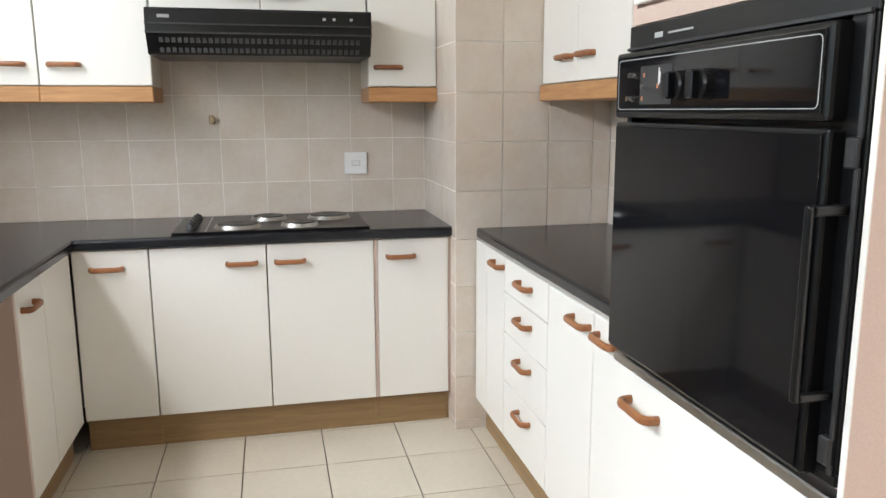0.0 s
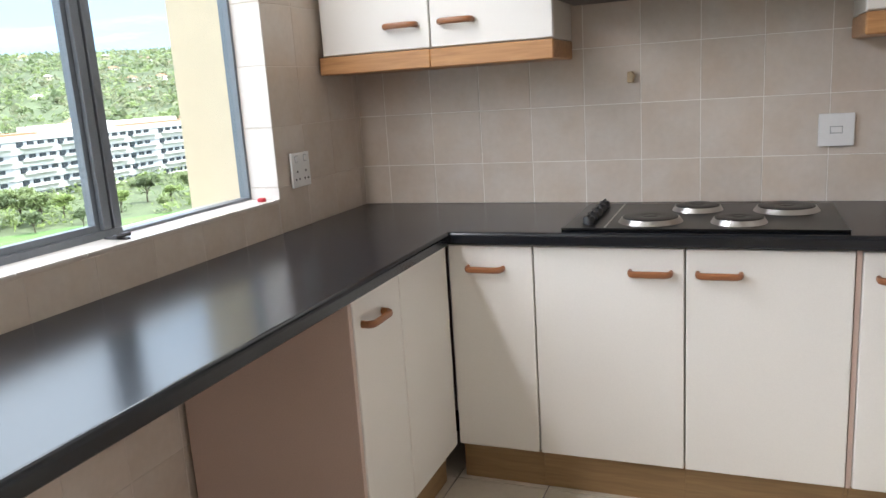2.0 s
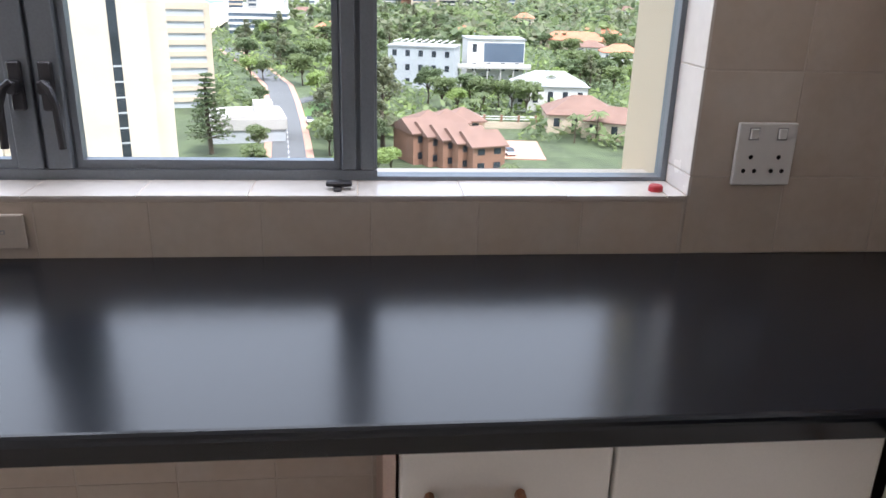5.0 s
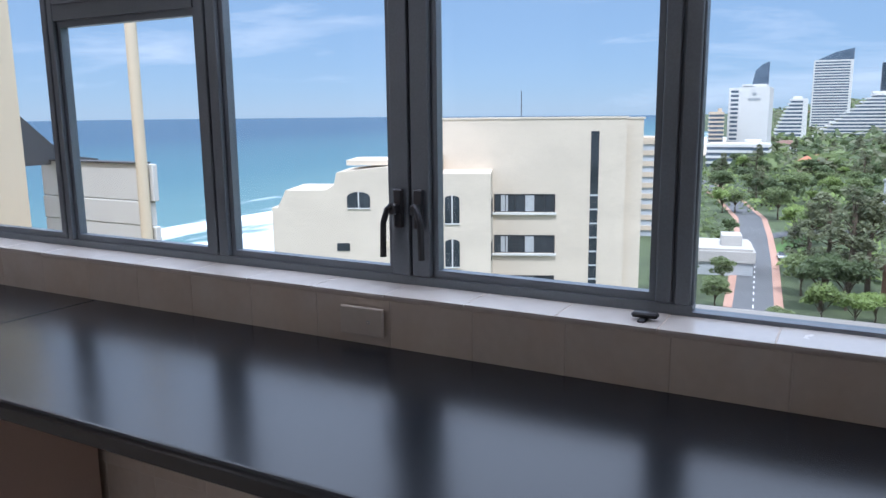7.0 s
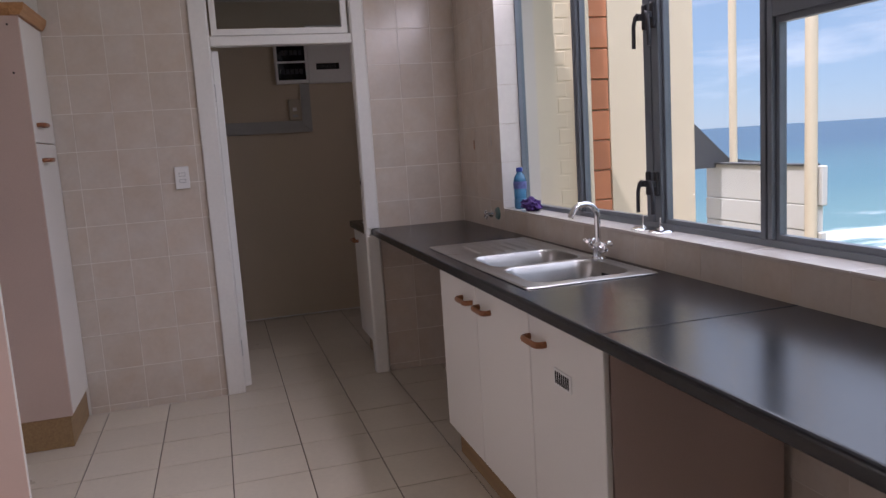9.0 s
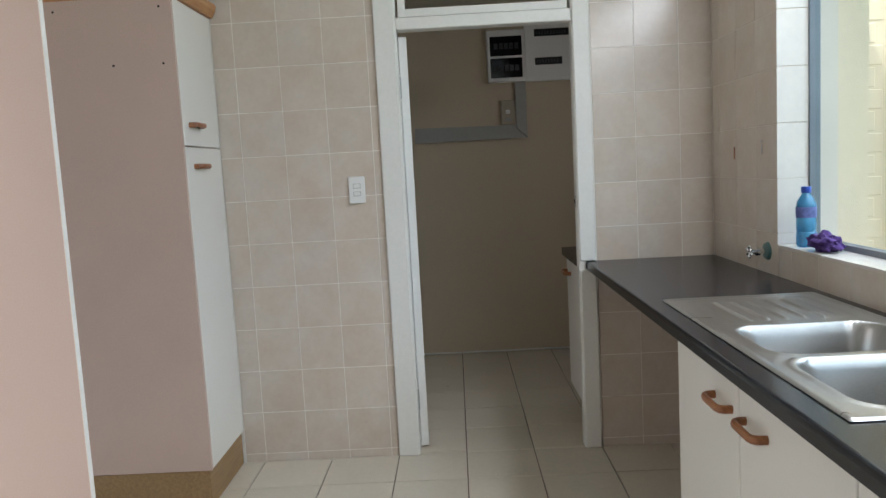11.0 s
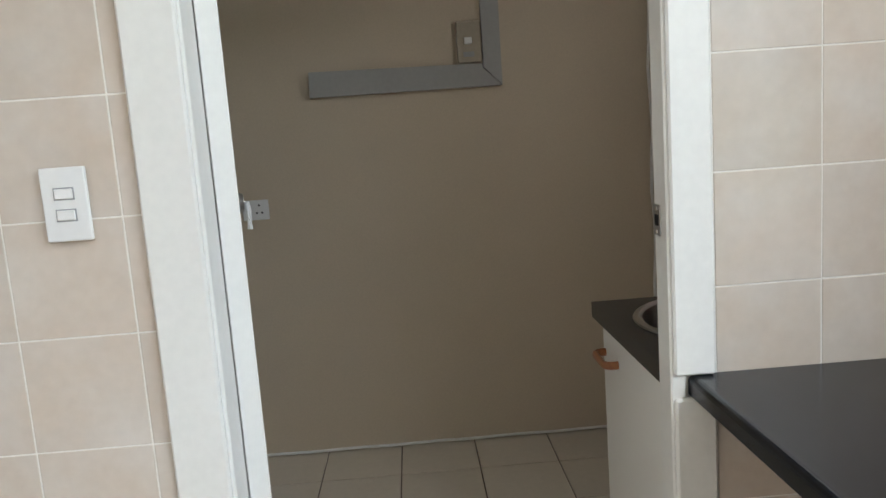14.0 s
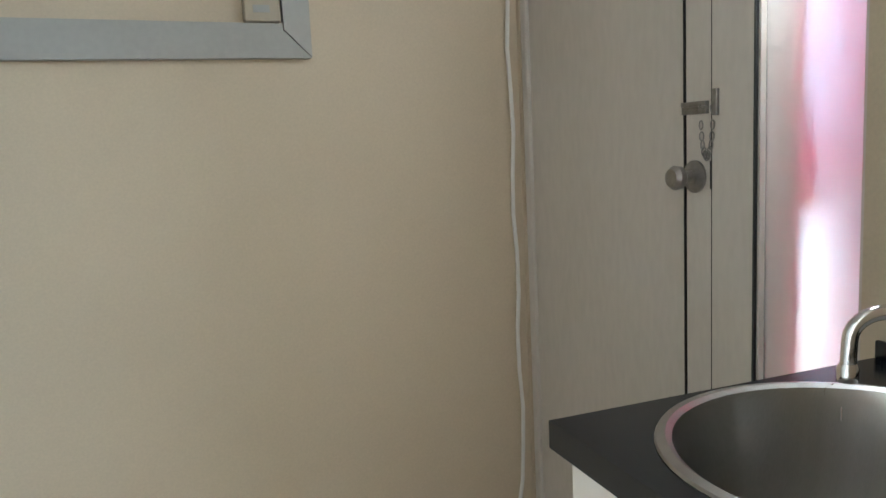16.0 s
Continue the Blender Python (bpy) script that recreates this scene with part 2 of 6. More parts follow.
cloud(WALL_TILE, (0.645, 0.58, 0.515), (0.60, 0.495, 0.40))
SILL_TILE = finish("pale_sill_tile", (0.70, 0.65, 0.60), 0.25, vary=0.05, scale=9, fine=45, rnd=0.4)
GROUT = finish("pale_grout", (0.80, 0.76, 0.70), 0.85, vary=0.08, fine=200, bump=0.2)
FLOOR_TILE = finish("cream_floor_tile", (0.66, 0.59, 0.49), 0.3, vary=0.07, scale=4, fine=40, rnd=0.4, bump=0.05)
WEST_GROUT = finish("beige_grout", (0.62, 0.545, 0.475), 0.8, vary=0.06, fine=200, bump=0.15)
FLOOR_GROUT = finish("brown_floor_grout", (0.17, 0.13, 0.10), 0.9, vary=0.2, fine=120, bump=0.2)
DOOR_WHITE = finish("white_laminate", (0.80, 0.77, 0.72), 0.38, vary=0.025, scale=1.5, fine=300, bump=0.05)
PINK_PANEL = finish("pink_beige_panel", (0.57, 0.43, 0.365), 0.55, vary=0.06, scale=2, fine=250, bump=0.1)
CARCASS = finish("cream_carcass", (0.72, 0.66, 0.58), 0.5, vary=0.04)
PLINTH = wood("brown_plinth", (0.34, 0.215, 0.10), (0.26, 0.16, 0.075), 0.5)
PELMET = wood("oak_pelmet", (0.55, 0.29, 0.12), (0.40, 0.19, 0.075), 0.4)
HANDLE = wood("wood_handle", (0.36, 0.145, 0.055), (0.22, 0.08, 0.03), 0.35)
WORKTOP = finish("charcoal_laminate", (0.006, 0.0078, 0.0115), 0.22, vary=0.15, scale=4, fine=500, bump=0.03, spec=0.48, rvar=0.012)
BLACK_ENAMEL = finish("black_enamel", (0.005, 0.005, 0.0055), 0.3, vary=0.2, spec=0.3)
BLACK_GLASS = finish("black_oven_glass", (0.006, 0.006, 0.007), 0.04, vary=0.1, spec=0.24)
BLACK_PLASTIC = finish("black_plastic", (0.02, 0.02, 0.021), 0.45, vary=0.15, bump=0.1)
STEEL = finish("brushed_steel", (0.46, 0.45, 0.435), 0.3, 1.0, vary=0.06, scale=5, fine=90, stretch=(1, 14, 1))
DARK_STEEL = finish("dull_steel", (0.30, 0.29, 0.28), 0.32, 0.9, vary=0.15, scale=30)
CHROME = finish("chrome", (0.82, 0.82, 0.83), 0.07, 1.0, vary=0.03)
HOTPLATE = finish("cast_iron_hotplate", (0.05, 0.047, 0.045), 0.42, 0.6, vary=0.25, fine=200, bump=0.2)
ALU = finish("grey_aluminium", (0.185, 0.207, 0.235), 0.42, 0.3, vary=0.08, scale=6, fine=200)
DARK_METAL = finish("dark_metal", (0.05, 0.05, 0.055), 0.4, 0.5, vary=0.15)
WHITE_PLASTIC = finish("white_plastic", (0.82, 0.81, 0.79), 0.32, vary=0.02)
GREY_PLASTIC = finish("grey_plastic", (0.36, 0.36, 0.36), 0.5, vary=0.05)
DARK_HOLE = finish("dark_slot", (0.012, 0.012, 0.012), 0.8, vary=0.1)
RUBBER = finish("dark_seal", (0.03, 0.03, 0.03), 0.7, vary=0.1)
GLASS = clear_glass("window_glass")

# ---- kitchen shell ----
W, S, H = 2.80, -5.74, 2.60           # east wall, south wall, ceiling
SC = -7.68                            # far scullery wall
SILL, HEAD = 1.02, 2.42
WIN0, WIN1 = -5.035, -0.649

floor = structure("floor", boxes((-0.22, W + 0.15, SC - 0.15, 0.15, -0.18, -0.006)), FLOOR_GROUT, "tiled floor bed with dark brown joints", "floor")
ceiling = structure("ceiling", boxes((-0.22, W + 0.15, SC - 0.15, 0.15, H, H + 0.2)), CEILING, "plain white painted ceiling", "ceiling")
wall_north = structure("wall_north", boxes((-0.22, W + 0.15, 0.0012, 0.15, -0.18, H), (2.1082, W, -0.6552, 0.0012, -0.006, H)), GROUT, "beige tiled wall behind the hob with a boxed pillar", "wall")
wall_west = structure("wall_west", boxes(
    (-0.22, -0.0012, WIN0, WIN1, -0.18, SILL - 0.0012), (-0.22, -0.0012, WIN0, WIN1, HEAD, H),
    (-0.22, -0.0012, S - 0.06, WIN0 - 0.0012, -0.18, H), (-0.22, -0.0012, WIN1 + 0.0012, 0.0012, -0.18, H)), WEST_GROUT, "beige tiled wall round the long window", "wall")
# The unseen opening with its blind back is made for the fill lamp.
wall_east = structure("wall_east", boxes((W + 0.0012, W + 0.15, SC - 0.15, -4.17, -0.18, H), (W + 0.0012, W + 0.15, -2.97, 0.15, -0.18, H), (W + 0.0012, W + 0.15, -4.17, -2.97, 2.1, H), (W + 0.15, W + 0.2, -4.4, -2.8, -0.18, H)), GROUT, "beige tiled wall behind the tall cupboards", "wall")
DL, DR, DT = 1.425, 0.633, 2.0          # doorway to the scullery
wall_south = structure("wall_south", boxes(
    (DL + 0.03, W, S - 0.06, S - 0.0012, -0.006, H), (0, DR - 0.03, S - 0.06, S - 0.0012, -0.006, H),
    (DR - 0.03, DL + 0.03, S - 0.06, S - 0.0012, 2.45, H)), GROUT, "beige tiled wall with the scullery doorway", "wall")

# ---- scullery shell ----
wall_scullery_far = structure("wall_scullery_far", boxes((-0.22, W, SC - 0.15, SC, -0.006, H)), CREAM_WALL, "plain cream painted scullery wall", "wall")
wall_scullery_west = structure("wall_scullery_west", boxes(
    (-0.22, 0, SC, -7.66, -0.006, H), (-0.22, 0, -6.40, S - 0.06, -0.006, H), (-0.22, 0, -6.64, -6.40, -0.006, 0.75), (-0.22, 0, -7.66, -6.40, 2.2, H)), CREAM_WALL, "painted scullery wall beside the back door", "wall")
structure("wall_scullery_back", boxes((0.0, DR - 0.03, S - 0.07, S - 0.06, -0.006, H), (DL + 0.03, W, S - 0.07, S - 0.06, -0.006, H)), CREAM_WALL, "painted back of the tiled wall", "wall")

# ---- fitted kitchen units ----
def arch(width=0.118, out=0.032):
    pts = []
    r = 0.018
    h = width / 2
    for k in range(5):
        a = math.pi / 2 * k / 4
        pts.append((-h + r - r * math.cos(a), -(out - r) - r * math.sin(a), 0))
    pts = [(-h, 0.0, 0)] + pts
    return pts + [(-x, y, z) for x, y, z in pts[::-1]]


def make_handle_mesh():
    bm = bmesh.new()
    sweep(bm, arch(), 0.0075, 0.0105, steps=8)
    return mesh_of("handle", bm, HANDLE, True)


HANDLE_MESH = make_handle_mesh()


def add_handle(parent, x, z, y=0.0):
    ob = new("handle", HANDLE_MESH)
    ob.parent = parent
    ob.location = (x, y, z)
    return ob


def unit(name, m, width, depth, z0, z1, fronts, label, category, group="", plinth=None, body=CARCASS, gap=0.0025, plinth_mat=PLINTH, body_top=None):
    """A cabinet with front at local y = 0, running along local x. fronts: (name, x0, x1, z0, z1, handle x, handle z)."""
    top = thing(name, m, label, category, group)
    part("body", boxes((0.002, width - 0.002, 0.021, depth, z0, body_top or z1), bevel=0.001), body, top)
    for nm, x0, x1, a, b, hx, hz in fronts:
        d = part(nm, boxes((x0 + gap, x1 - gap, 0.0, 0.018, a + gap, b - gap), bevel=0.004, segs=2), DOOR_WHITE, top)
        if hx is not None:
            add_handle(d, hx, hz)
    if plinth:
        part("plinth", boxes((0.0, width, 0.05, 0.068, 0.0, plinth), bevel=0.001), plinth_mat, top, "brown wood-grain plinth")
    return top


BZ0, BZ1, HZ = 0.145, 0.855, 0.778
# hob wall
for lab, x0, x1, hx in (("narrow white corner base cabinet beside the hob", 0.577, 0.866, 0.13), ("white base cabinet under the hob", 0.866, 1.325, 0.36),
                        ("white base cabinet under the hob", 1.325, 1.772, 0.095), ("narrow white base cabinet next to the pillar", 1.785, 2.098, 0.1)):
    w = x1 - x0
    unit("base_cabinet", pose(x0, -0.575, 0), w, 0.55, BZ0, BZ1, [("door", 0, w, BZ0, BZ1, hx, HZ)], lab, "cabinet", "base cabinets", plinth=BZ0)
structure("trim", boxes((1.772, 1.785, -0.568, -0.02, BZ0, 0.855), (2.098, 2.109, -0.568, -0.02, BZ0, 0.855)), PINK_PANEL, "thin beige filler strips between the cabinets", "trim")
structure("baseboard", boxes((1.7725, 1.7845, -0.525, -0.507, 0, BZ0 - 0.002), (2.0985, 2.1085, -0.525, -0.507, 0, BZ0 - 0.002)), PLINTH, "short brown plinth pieces under the filler strips", "plinth")
# window wall, corner part
unit("base_cabinet", pose(0.575, -1.237, 0, rz=90), 0.655, 0.55, BZ0, BZ1, [("door", 0.0, 0.281, BZ0, BZ1, 0.1, HZ), ("filler_panel", 0.281, 0.655, BZ0, BZ1, None, 0)],
     "white corner base cabinet under the window worktop", "cabinet", "base cabinets", plinth=BZ0)
tagged(part("end_panel", boxes((0.02, 0.572, -1.256, -1.239, 0, 0.858), bevel=0.001), PINK_PANEL), "pink-beige laminate end panel under the worktop", "panel", kind="structure")
# sink base
unit("sink_cabinet", pose(0.575, -4.36, 0, rz=90), 0.985, 0.55, BZ0, BZ1, [("door", 0, 0.475, BZ0, BZ1, 0.375, HZ), ("door", 0.475, 0.985, BZ0, BZ1, 0.575, HZ)],
     "white double-door sink base cabinet", "cabinet", "base cabinets", plinth=BZ0, body=PINK_PANEL, body_top=0.72)
vent_unit = unit("base_cabinet", pose(0.575, -3.375, 0, rz=90), 0.485, 0.55, BZ0, BZ1, [("door", 0, 0.485, BZ0, BZ1, 0.07, HZ)],
     "white base cabinet with two small vents in its door", "cabinet", "base cabinets", plinth=BZ0, body=PINK_PANEL)
# east side
EX = 2.195
unit("base_cabinet", pose(EX, -0.67, 0, rz=-90), 0.41, 0.6, BZ0, BZ1, [("door", 0.17, 0.41, BZ0, BZ1, 0.345, 0.812), ("filler_panel", 0.0, 0.17, BZ0, BZ1, None, 0)], "narrow white base cabinet beside the pillar", "cabinet", "base cabinets", plinth=BZ0)
zs = [BZ0, 0.375, 0.567, 0.722, BZ1]
unit("drawer_cabinet", pose(EX, -1.08, 0, rz=-90), 0.46, 0.6, BZ0, BZ1, [("drawer", 0, 0.46, a, b, 0.25, b - 0.057) for a, b in zip(zs, zs[1:])], "white four-drawer base cabinet", "cabinet", "base cabinets", plinth=BZ0)
unit("base_cabinet", pose(EX, -1.54, 0, rz=-90), 0.70, 0.6, BZ0, BZ1, [("door", 0, 0.35, BZ0, BZ1, 0.272, 0.805), ("door", 0.35, 0.70, BZ0, BZ1, 0.447, 0.802)], "white double-door base cabinet beside the oven", "cabinet", "base cabinets", plinth=BZ0)

# wall cupboards
def wall_unit(m, width, depth, z0, z1, doors, label, group="wall cupboards"):
    u = unit("wall_cupboard", m, width, depth, z0, z1, doors, label, "cupboard", group, body=CARCASS)
    part("pelmet", boxes((0, width, -0.012, depth, z0 - 0.066, z0 - 0.002), bevel=0.004), PELMET, u, "oak pelmet strip")
    return u


UZ, UT = 1.495, 2.3
wall_unit(pose(0.012, -0.30, 0), 0.443, 0.295, UZ, UT, [("door", 0.01, 0.443, UZ, UT, 0.335, UZ + 0.085)], "white wall cupboard with an oak pelmet")
wall_unit(pose(0.455, -0.30, 0), 0.437, 0.295, UZ, UT, [("door", 0, 0.437, UZ, UT, 0.1, UZ + 0.085)], "white wall cupboard beside the extractor hood")
wall_unit(pose(1.797, -0.30, 0), 0.31, 0.295, UZ, UT, [("door", 0, 0.31, UZ, UT, 0.09, UZ + 0.085)], "narrow white wall cupboard beside the pillar")
unit("wall_cupboard", pose(0.894, -0.30, 0), 0.901, 0.295, 1.80, UT, [("door", 0, 0.45, 1.80, UT, 0.36, 1.87), ("door", 0.45, 0.901, 1.80, UT, 0.54, 1.87)], "low white cupboard above the extractor hood", "cupboard", "wall cupboards")
wall_unit(pose(2.48, -0.665, 0, rz=-90), 0.80, 0.315, UZ, UT, [("door", 0.0, 0.37, UZ, UT, 0.27, UZ + 0.095), ("door", 0.37, 0.80, UZ, UT, 0.47, UZ + 0.095)], "white double wall cupboard above the worktop")

# ---- worktops ----
def nosing(x, a=0.86, b=0.9, r=0.012, back=0.06):
    prof = [(x - back, a), (x - 0.004, a), (x, a + 0.004)]
    prof += [(x - r + r * math.cos(t), b - r + r * math.sin(t)) for t in (0, 0.4, 0.8, 1.2, math.pi / 2)]
    return prof + [(x - back, b)]


def slab(xs, ys, gaps=(), z0=0.86, z1=0.9):
    """One connected board over the grid xs by ys, leaving out the cells in gaps."""
    bm = bmesh.new()
    cells = [(i, j) for i in range(len(xs) - 1) for j in range(len(ys) - 1) if (i, j) not in gaps]
    vs = {}
    v = lambda i, j, z: vs.setdefault((i, j, z), bm.verts.new((xs[i], ys[j], z)) if (i, j, z) not in vs else None)
    for i, j in cells:
        bm.faces.new([v(i, j, z1), v(i + 1, j, z1), v(i + 1, j + 1, z1), v(i, j + 1, z1)])
        bm.faces.new([v(i, j + 1, z0), v(i + 1, j + 1, z0), v(i + 1, j, z0), v(i, j, z0)])
        for di, dj, a, b in ((0, -1, (0, 0), (1, 0)), (1, 0, (1, 0), (1, 1)), (0, 1, (1, 1), (0, 1)), (-1, 0, (0, 1), (0, 0))):
            if (i + di, j + dj) not in cells:
                bm.faces.new([v(i + a[0], j + a[1], z0), v(i + b[0], j + b[1], z0), v(i + b[0], j + b[1], z1), v(i + a[0], j + a[1], z1)])
    return bm


top = tagged(new("worktop"), "long charcoal laminate worktop under the window", "worktop")
part("board", slab((0.002, 0.075, 0.5, 0.54), (S + 0.003, -4.24, -3.53, -2.87), {(1, 1)}), WORKTOP, top)
part("board", slab((0.002, 0.54, 0.6), (-2.868, -0.6, -0.002), {(1, 0)}), WORKTOP, top)
part("front_edge", extrude_profile(bmesh.new(), nosing(0.6), S + 0.003, -0.6, lambda u, v, s: (u, s, v)), WORKTOP, top)
top = tagged(new("worktop"), "charcoal laminate worktop with the hob set into it", "worktop")
part("board", boxes((0.6, 2.108, -0.54, -0.002, 0.86, 0.9)), WORKTOP, top)
part("front_edge", extrude_profile(bmesh.new(), [(-u, v) for u, v in nosing(0.6)], 0.6, 2.118, lambda u, v, s: (s, u, v)), WORKTOP, top)
top = tagged(new("worktop"), "charcoal laminate worktop beside the built-in oven", "worktop")
part("board", boxes((2.26, 2.797, -2.245, -0.662, 0.86, 0.9)), WORKTOP, top)
part("front_edge", extrude_profile(bmesh.new(), [(4.4 - u, v) for u, v in nosing(2.2)], -2.245, -0.662, lambda u, v, s: (u, s, v)), WORKTOP, top)
structure("trim", boxes((0.003, 0.598, -2.871, -2.868, 0.9003, 0.9012)), RUBBER, "thin joint across the worktop", "trim")

# ---- window ----
FX0, FX1 = -0.150, -0.112
window = new("window_1")
tagged(window, "long grey aluminium window with fixed panes and casements", "window", kind="structure")
part("window_frame", boxes((FX0, FX1, WIN0, -1.251, SILL - 0.004, SILL + 0.02), (FX0, FX1, -1.251, WIN1, SILL - 0.004, SILL + 0.008), (FX0, FX1, WIN0, WIN1, HEAD - 0.03, HEAD), (FX0, FX1, WIN0, WIN0 + 0.012, SILL + 0.02, HEAD - 0.03), (FX0, FX1, WIN1 - 0.012, WIN1, SILL + 0.008, HEAD - 0.03)), ALU, window)
MULL = [(-4.375, -4.325), (-3.787, -3.679), (-3.15, -3.091), (-2.53, -2.449), (-1.937, -1.829), (-1.325, -1.251)]
for a, b in MULL:
    c = (a + b) / 2
    w = (b - a) / 2
    part("mullion", boxes((FX0 - 0.004, FX1 - 0.01, a, b, SILL + 0.02, HEAD - 0.03), (FX1 - 0.01, FX1 + 0.006, a + 0.004, c - 0.004, SILL + 0.022, HEAD - 0.032), (FX1 - 0.01, FX1 + 0.006, c + 0.004, b - 0.004, SILL + 0.022, HEAD - 0.032), bevel=0.002), ALU, window)
part("transom", boxes((FX0, FX1 + 0.006, -3.091, -2.53, 1.69, 1.80), (FX1, FX1 + 0.015, -3.08, -2.54, 1.735, 1.755)), ALU, window)
edges = [WIN0 + 0.012] + [v for ab in MULL for v in ab] + [WIN1 - 0.012]
for k in range(0, len(edges), 2):
    a, b = edges[k], edges[k + 1]
    lo, hi = SILL + (0.008 if k == 12 else 0.02), HEAD - 0.03
    spans = ((lo, 1.69), (1.80, hi)) if abs(a + 3.091) < 0.01 else ((lo, hi),)
    for z0, z1 in spans:
        if k in (2, 4, 6, 8, 10):
            part("casement", boxes((FX0 + 0.005, FX1 - 0.008, a, b, z0, z0 + 0.018), (FX0 + 0.005, FX1 - 0.008, a, b, z1 - 0.018, z1), (FX0 + 0.005, FX1 - 0.008, a, a + 0.012, z0 + 0.018, z1 - 0.018), (FX0 + 0.005, FX1 - 0.008, b - 0.012, b, z0 + 0.018, z1 - 0.018)), ALU, window)
        pane = part("pane", boxes((-0.134, -0.130, a, b, z0, z1)), GLASS, window)
        pane.visible_shadow = False


def window_handle(y, z, side):
    bm = boxes((0, 0.012, -0.012, 0.012, -0.045, 0.045), bevel=0.003)
    box(bm, 0.012, 0.035, -0.009, 0.009, -0.012, 0.012, bevel=0.003)
    sweep(bm, [(0.032, 0, 0.01), (0.036, side * 0.012, 0.0), (0.038, side * 0.022, -0.03), (0.038, side * 0.024, -0.11)], 0.0075, steps=8)
    h = part("handle", bm, DARK_METAL, window, "black casement handle", True)
    h.location = (FX1 + 0.006, y, z)


for y, s in ((-3.76, -1), (-3.705, 1)):
    window_handle(y, 1.19, s)
    window_handle(y, 1.80, s)
for y, s in ((-1.91, -1), (-1.856, 1)):
    window_handle(y, 1.2, s)
bm = boxes((0, 0.02, -0.05, 0.05, -0.008, 0.008), bevel=0.003)
sweep(bm, [(0.015, -0.02, 0), (0.03, -0.03, 0.012), (0.03, 0.06, 0.0)], 0.006, steps=8)
h = part("stay", bm, DARK_METAL, window, "dark top-hung window latch")
h.location = (FX1 + 0.012, -2.8, 1.775)

# ---- doorway ----
door_frame = new("door_1")
tagged(door_frame, "white painted door frame with a glazed transom light", "doorway", kind="structure")
AR = 0.095
part("architrave", boxes((DL + 0.006, DL + 0.006 + AR, S, S + 0.018, 0.0, 2.5), bevel=0.004), WHITE_PAINT, door_frame)
part("architrave", boxes((0.553, DR - 0.005, S, S + 0.018, 0.0, 0.859), (0.553, DR - 0.005, S, S + 0.018, 0.902, 2.5), bevel=0.004), WHITE_PAINT, door_frame)
part("jamb", boxes((DL, DL + 0.029, S - 0.078, S + 0.008, 0, 2.45), (DL + 0.029, DL + 0.04, S - 0.078, S - 0.05, 0, DT), bevel=0.003), WHITE_PAINT, door_frame)
part("jamb", boxes((DR - 0.029, DR, S - 0.0585, S + 0.008, 0, 2.45), bevel=0.003), WHITE_PAINT, door_frame)
part("transom", boxes((DR, DL, S - 0.07, S + 0.012, DT, DT + 0.055), bevel=0.004), WHITE_PAINT, door_frame)
part("head", boxes((DR - 0.029, DL + 0.029, S - 0.07, S + 0.012, 2.42, 2.4495), bevel=0.004), WHITE_PAINT, door_frame)
bm = boxes((DR + 0.012, DL - 0.012, S - 0.05, S - 0.01, DT + 0.06, DT + 0.095), (DR + 0.012, DL - 0.012, S - 0.05, S - 0.01, 2.375, 2.41), (DR + 0.012, DR + 0.045, S - 0.05, S - 0.01, DT + 0.095, 2.375), (DL - 0.045, DL - 0.012, S - 0.05, S - 0.01, DT + 0.095, 2.375))
light = part("transom_sash", bm, WHITE_PAINT, door_frame)
pane = part("pane", boxes((DR + 0.045, DL - 0.045, S - 0.032, S - 0.028, DT + 0.095, 2.375)), GLASS, door_frame)
pane.visible_shadow = False


# ---- hob, hood, oven ----
hob = thing("hob", pose(0.955, -0.566, 0.9), "black four-plate electric hob set into the worktop", "hob")
part("hob_plate", boxes((0, 0.802, 0, 0.49, 0.0006, 0.006), bevel=0.003), BLACK_ENAMEL, hob)
part("rim", boxes((0.0, 0.802, 0.0, 0.012, 0.006, 0.010), bevel=0.002), BLACK_ENAMEL, hob)
part("divider", boxes((0.128, 0.134, 0.02, 0.47, 0.006, 0.0085), bevel=0.001), STEEL, hob, "thin steel divider strip")
for x, y, r in ((0.255, 0.145, 0.09), (0.385, 0.36, 0.074), (0.515, 0.135, 0.074), (0.655, 0.345, 0.09)):
    plate = part("hotplate", lathe([(0, 0.024), (r * 0.22, 0.024), (r * 0.25, 0.0225), (r * 0.3, 0.024), (r * 0.9, 0.024), (r * 0.94, 0.0225), (r * 0.95, 0.012)], 36, (x, y, 0)), HOTPLATE, hob, smooth=True)
    part("rim_ring", lathe([(r * 0.95, 0.02), (r * 0.985, 0.021), (r * 1.05, 0.012), (r * 1.1, 0.006)], 36, (x, y, 0)), STEEL, plate, "polished steel rim ring", True)
for k in range(5):
    bm = lathe([(0.0, 0.03), (0.015, 0.03), (0.018, 0.026), (0.02, 0.006)], 16, (0.07, 0.10 + 0.075 * k, 0))
    box(bm, 0.066, 0.074, 0.082 + 0.075 * k, 0.118 + 0.075 * k, 0.028, 0.036, bevel=0.002)
    part("knob", bm, BLACK_PLASTIC, hob, smooth=True)

